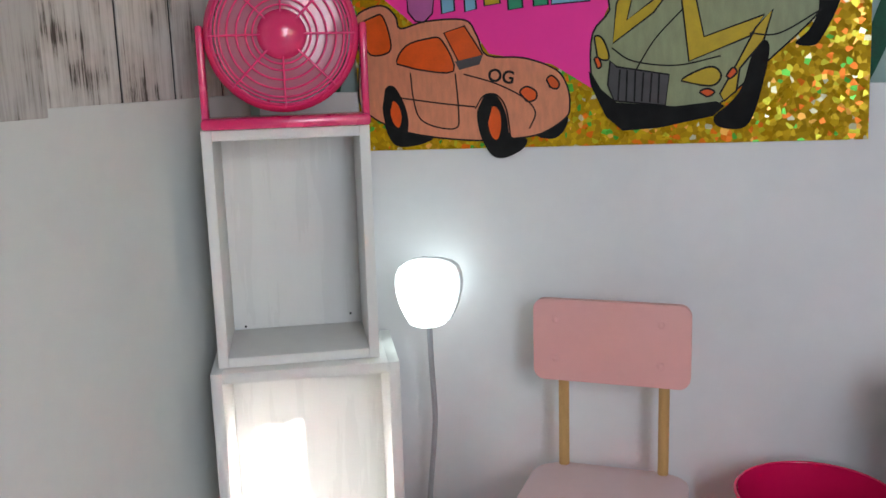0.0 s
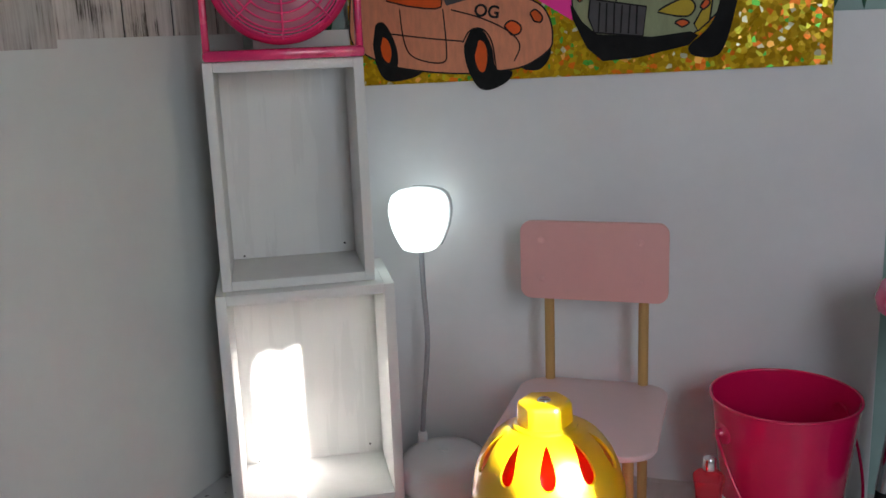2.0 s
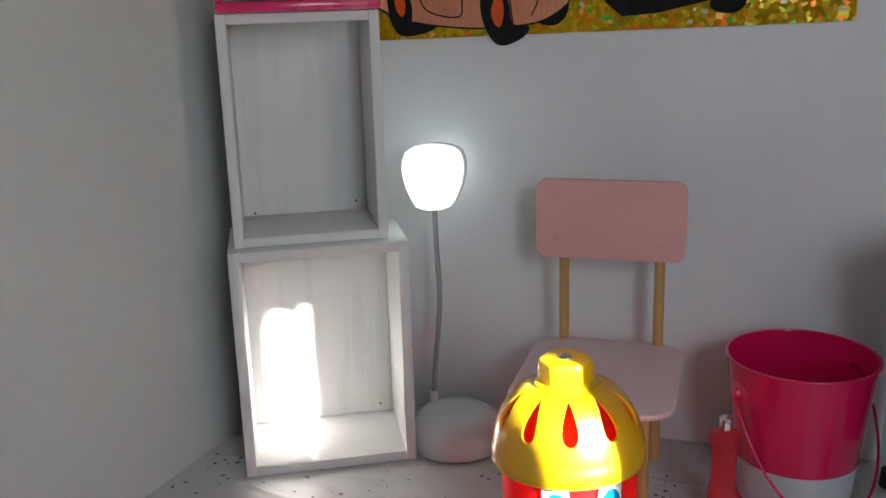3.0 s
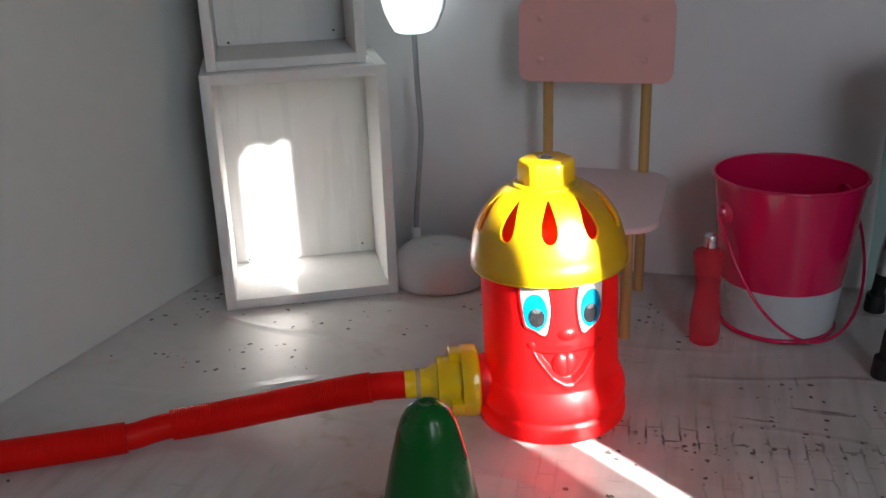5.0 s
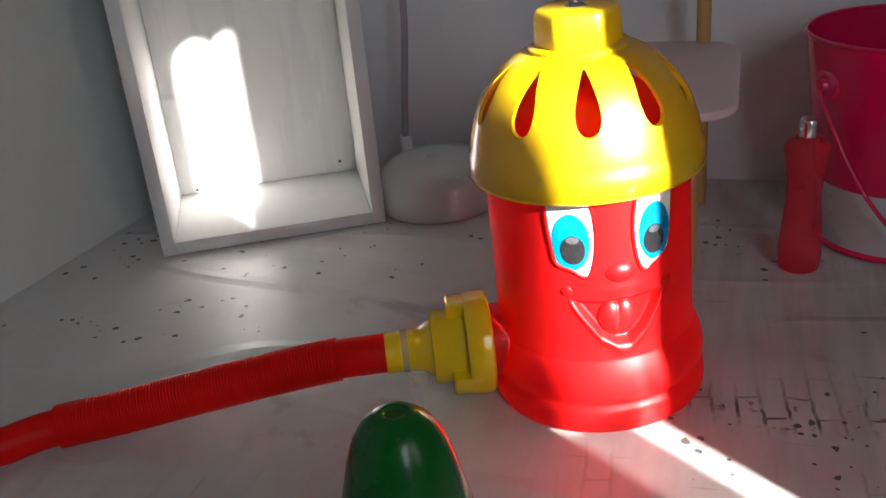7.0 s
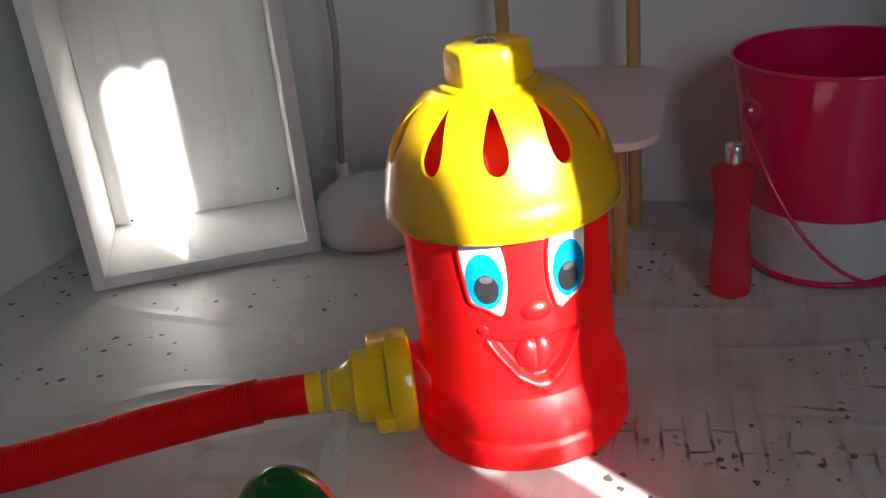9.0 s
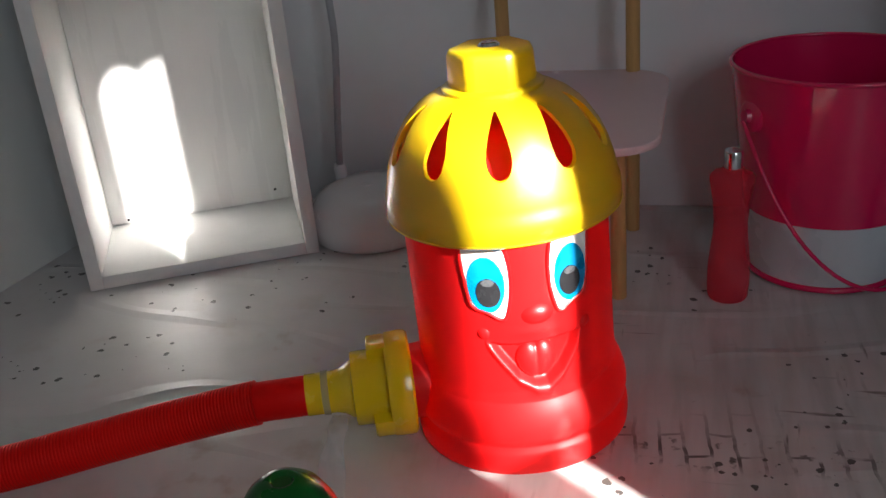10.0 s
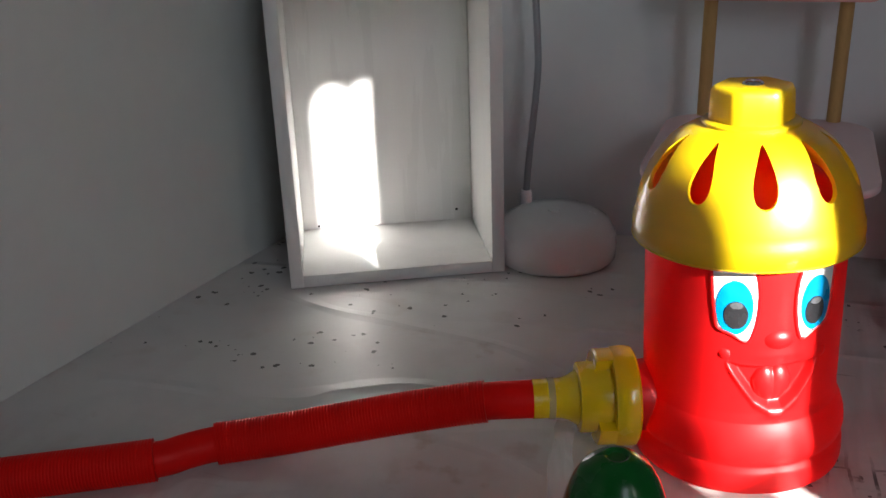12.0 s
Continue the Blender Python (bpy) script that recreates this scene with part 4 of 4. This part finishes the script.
# dark panel below the seat, also put there to shade the bucket area
part("side_panel", box(0.2155, 0.2195, 0.905, 1.005, 0.055, 0.276, 0.001), black_rubber, stool, "dark side panel that also shades the bucket")

# ---- poster ----
YP = 1.0965
TILTP = pose(-0.153, 0, 0.526, 0, -1.4, 0)
poster = empty("poster", TILTP, "gold holographic foil poster with paper cut-outs of two cars", "poster")


INV = TILTP.inverted()


CAR_SPREAD = [(-480, -6), (-410, 0), (-345, 15), (-290, 18), (-205.1, 22)]
TRUCK_SPREAD = [(-205, 34), (90, 8)]


def glued(x):
    """Where x (millimetres) of the drawing lies along the sheet."""
    stops = CAR_SPREAD if x < -205 else TRUCK_SPREAD
    for (a, u), (b, v) in zip(stops, stops[1:]):
        if a <= x <= b:
            return x + u + (v - u) * (x - a) / (b - a)
    return x


def cutout(name, material, layer, outlined, mm, label=""):
    """A paper cut-out with the outline mm (millimetres across and up the wall); layer 0 lies nearest the foil."""
    y = YP - 0.00035 * layer
    pts = [((x + 11 if name == "letter_bar" else glued(x)) / 1000, z / 1000) for x, z in mm]
    if name in ("car_body", "tyre", "hub", "headlight", "lamp_spot", "rear_window", "side_window", "truck_body"):
        loop = smooth_line([(x, z, 0) for x, z in pts[-2:] + pts + pts[:2]], 4)
        pts = [(p.x, p.y) for p in loop[8:-8]]
    ob = part(name, moved(slab(pts, y - 0.0003, y), INV), material, poster, label, smooth=False)
    if outlined:
        ring = [(x, y - 0.0003, z) for x, z in pts]
        part("ink_line", moved(tube(ring, 0.0011, 6, closed=True), INV @ Matrix.Translation((0, y - 0.0003, 0)) @ Matrix.Diagonal((1, 0.25, 1, 1)) @ Matrix.Translation((0, -y + 0.0003, 0))), ink, ob)
    return ob


def drawn(name, mm, r=0.0009):
    """A line drawn in ink on the cut-outs."""
    y = YP - 0.0020
    pts = [(p.x, y, p.z) for p in smooth_line([(glued(x) / 1000, y, z / 1000) for x, z in mm], 6)]
    part(name, moved(tube(pts, r, 6), INV @ Matrix.Translation((0, y, 0)) @ Matrix.Diagonal((1, 0.25, 1, 1)) @ Matrix.Translation((0, -y, 0))), ink, poster)


def writing(name, text, size, m, material, parent, depth=0.0003):
    """Letters as a mesh, in the built-in font, facing +z of m."""
    cu = bpy.data.curves.new(name, "FONT")
    cu.body, cu.size, cu.extrude, cu.align_x = text, size, depth, "CENTER"
    cu.offset = 0.022 * size
    tmp = bpy.data.objects.new(name, cu)
    scene.collection.objects.link(tmp)
    me = bpy.data.meshes.new_from_object(tmp.evaluated_get(bpy.context.evaluated_depsgraph_get()))
    bpy.data.objects.remove(tmp)
    me.transform(m)
    me.materials.clear()
    me.materials.append(material)
    ob = new(name, me)
    ob.parent = parent
    return ob


part("foil_sheet", box(-0.302, 0.283, YP, YP + 0.0012, 0.0, 0.43), foil_m, poster, "gold holographic foil sheet", smooth=False)
cutout("pink_paper", paper_pink, 1, False, [(-419, 737), (-416, 702), (-386, 672), (-328, 672), (-303, 634), (-231, 620), (-198, 592), (-188, 621), (-190, 656), (-156, 722)], "neon pink paper panel")
cutout("car_body", paper_orange, 3, True, [(-448, 638), (-456, 669), (-446, 688), (-419, 695), (-404, 682), (-399, 667), (-373, 674), (-331, 674), (-317, 656), (-305, 632), (-263, 628), (-227, 614), (-214, 595), (-211, 573), (-216, 558), (-244, 540), (-279, 534), (-321, 532), (-373, 537), (-412, 548), (-448, 572), (-451, 607)], "orange crayoned car body")
cutout("rear_window", paper_red, 4, True, [(-445, 674), (-430, 682), (-419, 683), (-411, 659), (-412, 640), (-435, 637), (-443, 658)], "")
cutout("side_window", paper_red, 4, True, [(-404, 625), (-394, 646), (-370, 654), (-356, 651), (-345, 615), (-383, 618)], "")
cutout("windscreen", paper_red, 4, True, [(-354, 660), (-331, 667), (-310, 633), (-338, 624)], "")
cutout("dashboard", paper_grey, 5, False, [(-343, 626), (-310, 633), (-314, 622), (-338, 616)], "")
cutout("tyre", paper_black, 2, False, [(-420, 598), (-407, 599), (-395, 578), (-386, 547), (-368, 537), (-379, 528), (-404, 524), (-417, 537), (-425, 572)], "")
cutout("tyre", paper_black, 5, False, [(-310, 585), (-295, 585), (-284, 563), (-279, 537), (-260, 534), (-266, 521), (-288, 511), (-303, 516), (-315, 540), (-318, 567)], "")
cutout("tyre", paper_black, 2, False, [(-253, 540), (-216, 560), (-216, 547), (-227, 535), (-244, 535)], "")
cutout("hub", paper_red, 6, False, [(-410, 580), (-404, 575), (-401, 561), (-404, 548), (-410, 554), (-413, 568)], "")
cutout("hub", paper_red, 6, False, [(-300, 572), (-292, 567), (-290, 550), (-294, 534), (-301, 537), (-305, 554)], "")
cutout("tyre", paper_black, 3.6, False, [(-419, 595), (-408, 598), (-398, 577), (-394, 554), (-398, 534), (-409, 530), (-419, 548), (-423, 572)], "")
cutout("headlight", paper_red, 4, True, [(-268, 588), (-260, 595), (-249, 589), (-250, 580), (-260, 578)], "")
cutout("headlight", paper_red, 4, True, [(-237, 602), (-231, 607), (-223, 599), (-225, 592), (-233, 594)], "")
cutout("truck_body", paper_olive, 2, True, [(-198, 608), (-196, 653), (-175, 678), (-162, 722), (87, 710), (68, 669), (10, 616), (-33, 579), (-55, 568), (-101, 567), (-166, 570), (-188, 592)], "olive green crayoned truck body")
cutout("bumper", paper_black, 4, False, [(-201, 611), (-185, 590), (-166, 575), (-94, 570), (-46, 575), (-36, 570), (-49, 559), (-114, 546), (-158, 543), (-179, 559), (-198, 594)], "")
cutout("grille", paper_grey, 5, True, [(-174, 622), (-166, 615), (-102, 605), (-106, 571), (-169, 577), (-177, 595)], "")
cutout("tyre", paper_black, 4, False, [(6, 639), (13, 631), (8, 598), (-3, 559), (-16, 545), (-42, 547), (-48, 558), (-29, 574), (-16, 592), (-7, 623)], "")
cutout("tyre", paper_black, 4, False, [(65, 693), (89, 692), (84, 668), (71, 642), (61, 632), (41, 635), (55, 648), (65, 669)], "")
cutout("stripe", paper_mustard, 3, True, [(-171, 641), (-167, 684), (-153, 709), (-143, 709), (-154, 666), (-122, 687), (-110, 704), (-97, 703), (-122, 673)], "")
cutout("stripe", paper_mustard, 3, True, [(-92, 706), (-79, 619), (-10, 644), (6, 666), (-62, 645), (-77, 705)], "")
cutout("stripe", paper_mustard, 3, True, [(15, 671), (6, 639), (-20, 610), (-23, 586), (-37, 575), (-42, 583), (-23, 616), (-3, 653)], "")
cutout("headlight", paper_mustard, 4, True, [(-88, 598), (-65, 610), (-49, 612), (-41, 603), (-48, 593), (-65, 593)], "")
cutout("headlight", paper_mustard, 4, True, [(-194, 648), (-185, 648), (-177, 633), (-177, 623), (-190, 627)], "")
cutout("lamp_spot", paper_red, 4, True, [(-66, 585), (-57, 589), (-48, 585), (-57, 580)], "")
cutout("lamp_spot", paper_red, 4, True, [(-35, 602), (-28, 611), (-23, 606), (-31, 599)], "")
cutout("lamp_spot", paper_red, 4, True, [(-194, 624), (-189, 626), (-185, 617), (-190, 614)], "")
cutout("letter_bar", paper_purple, 3, True, [(-398, 708), (-397, 686), (-388, 675), (-377, 673), (-366, 683), (-363, 706)], "")
cutout("letter_bar", paper_blue, 3, True, [(-356, 733), (-339, 732), (-338, 685), (-354, 682)], "")
cutout("letter_bar", paper_blue, 3, True, [(-327, 731), (-314, 731), (-311, 686), (-325, 683)], "")
cutout("letter_bar", paper_mustard, 3, True, [(-303, 730), (-286, 729), (-282, 691), (-301, 689)], "")
cutout("letter_bar", paper_green, 3, True, [(-275, 728), (-258, 728), (-255, 685), (-272, 683)], "")
cutout("letter_bar", paper_green, 3, True, [(-244, 727), (-228, 726), (-225, 687), (-242, 686)], "")
cutout("letter_bar", paper_blue, 3, True, [(-223, 726), (-177, 723), (-177, 689), (-221, 687)], "")
drawn("door_line", [(-390, 614), (-388, 585), (-382, 560), (-366, 549), (-344, 547), (-340, 564), (-343, 612)])
drawn("belt_line", [(-401, 584), (-360, 577), (-320, 572)])
drawn("bonnet_line", [(-333, 611), (-295, 599), (-263, 582), (-250, 565), (-257, 546)])
drawn("wing_line", [(-320, 570), (-310, 585), (-295, 586), (-284, 570), (-279, 537)])
drawn("bonnet_line", [(-88, 675), (-120, 644), (-143, 610)])
drawn("bonnet_line", [(-172, 636), (-146, 621), (-94, 615), (-42, 624)])
drawn("roof_line", [(68, 669), (23, 646), (-10, 647)])
drawn("grille_bar", [(-162, 612), (-164, 578)], 0.0011)
drawn("grille_bar", [(-153, 611), (-154, 577)], 0.0011)
drawn("grille_bar", [(-143, 610), (-144, 576)], 0.0011)
drawn("grille_bar", [(-133, 608), (-135, 576)], 0.0011)
drawn("grille_bar", [(-123, 607), (-125, 575)], 0.0011)
drawn("grille_bar", [(-114, 606), (-115, 574)], 0.0011)
writing("lettering", "OG", 0.021, INV @ pose(-0.272, YP - 0.0018, 0.6005, 90, 8, 0), ink, poster)

# marker writing wrapped round the cone
def wrapped(name, bm_or_me, a0, z0):
    for v in bm_or_me.vertices:
        z = z0 + v.co.y
        r = 0.0345 - (z - 0.072) * 0.19 + 0.0003 + max(v.co.z, 0)
        a = radians(-90 + a0) + v.co.x / r
        v.co = (r * math.cos(a), r * math.sin(a), z)
    bm_or_me.update()


word = writing("lettering", "EAT", 0.0165, Matrix.Identity(4), ink, cone)
wrapped("lettering", word.data, -5, 0.0725)
bar = part("letter_bar", box(-0.0012, 0.0012, 0, 0.0118, 0, 0.0003), ink, cone, smooth=False)
wrapped("letter_bar", bar.data, -36, 0.0725)

# crumpled scrap of clear film beside the cone
scrap_bm = bmesh.new()
grid_ = [[scrap_bm.verts.new((-0.232 + 0.0065 * i + random.uniform(-0.002, 0.002), 0.505 + 0.0075 * j + random.uniform(-0.002, 0.002), 0.002 + random.uniform(0, 0.008))) for j in range(6)] for i in range(6)]
for p, q in zip(grid_, grid_[1:]):
    for j in range(5):
        scrap_bm.faces.new((p[j], p[j + 1], q[j + 1], q[j]))
bmesh.ops.solidify(scrap_bm, geom=scrap_bm.faces[:], thickness=0.0002)
tagged(link("plastic_scrap", scrap_bm, clear_film, False), "crumpled scrap of clear plastic film on the floor", "film")

# printed leaves on the wallpaper above the boards
rng = random.Random(5)
for k in range(26):
    x0 = -0.56 + 0.052 * k + rng.uniform(-0.01, 0.01)
    z0, h, w, lean = 0.57 + rng.uniform(0, 0.03), rng.uniform(0.16, 0.30), rng.uniform(0.010, 0.019), rng.uniform(-0.05, 0.05)
    side = [(x0 + lean * u + w * math.sin(math.pi * u) ** 0.8, z0 + h * u) for u in [i / 12 for i in range(13)]]
    other = [(x0 + lean * u - w * math.sin(math.pi * u) ** 0.8, z0 + h * u) for u in [i / 12 for i in range(11, 0, -1)]]
    part("leaf", slab(side + other, 1.1172 - 0.0001 * (k % 3), 1.1178 - 0.0001 * (k % 3)), leaf_green, wall_back, smooth=False)

# ---- planks on the side wall ----
# black sheet added behind the planks to darken the gaps between them
part("plank_backing", moved(box(-0.0119, -0.0114, -0.76, -0.02, 0.545, 1.25), LEFT), black_rubber, wall_left, smooth=False)
edges = [0.02, 0.060, 0.148, 0.235, 0.345, 0.45, 0.56, 0.66, 0.76]
for k, (a, b) in enumerate(zip(edges, edges[1:])):
    z0 = 0.545 if k < 4 else 0.583
    x1 = -0.0085 if k < 4 else -0.0005
    part("plank", moved(box(-0.0112, x1, -b + 0.0020, -a - 0.0020, z0, 1.25, 0.0008), LEFT), planks_m, wall_left, smooth=False)
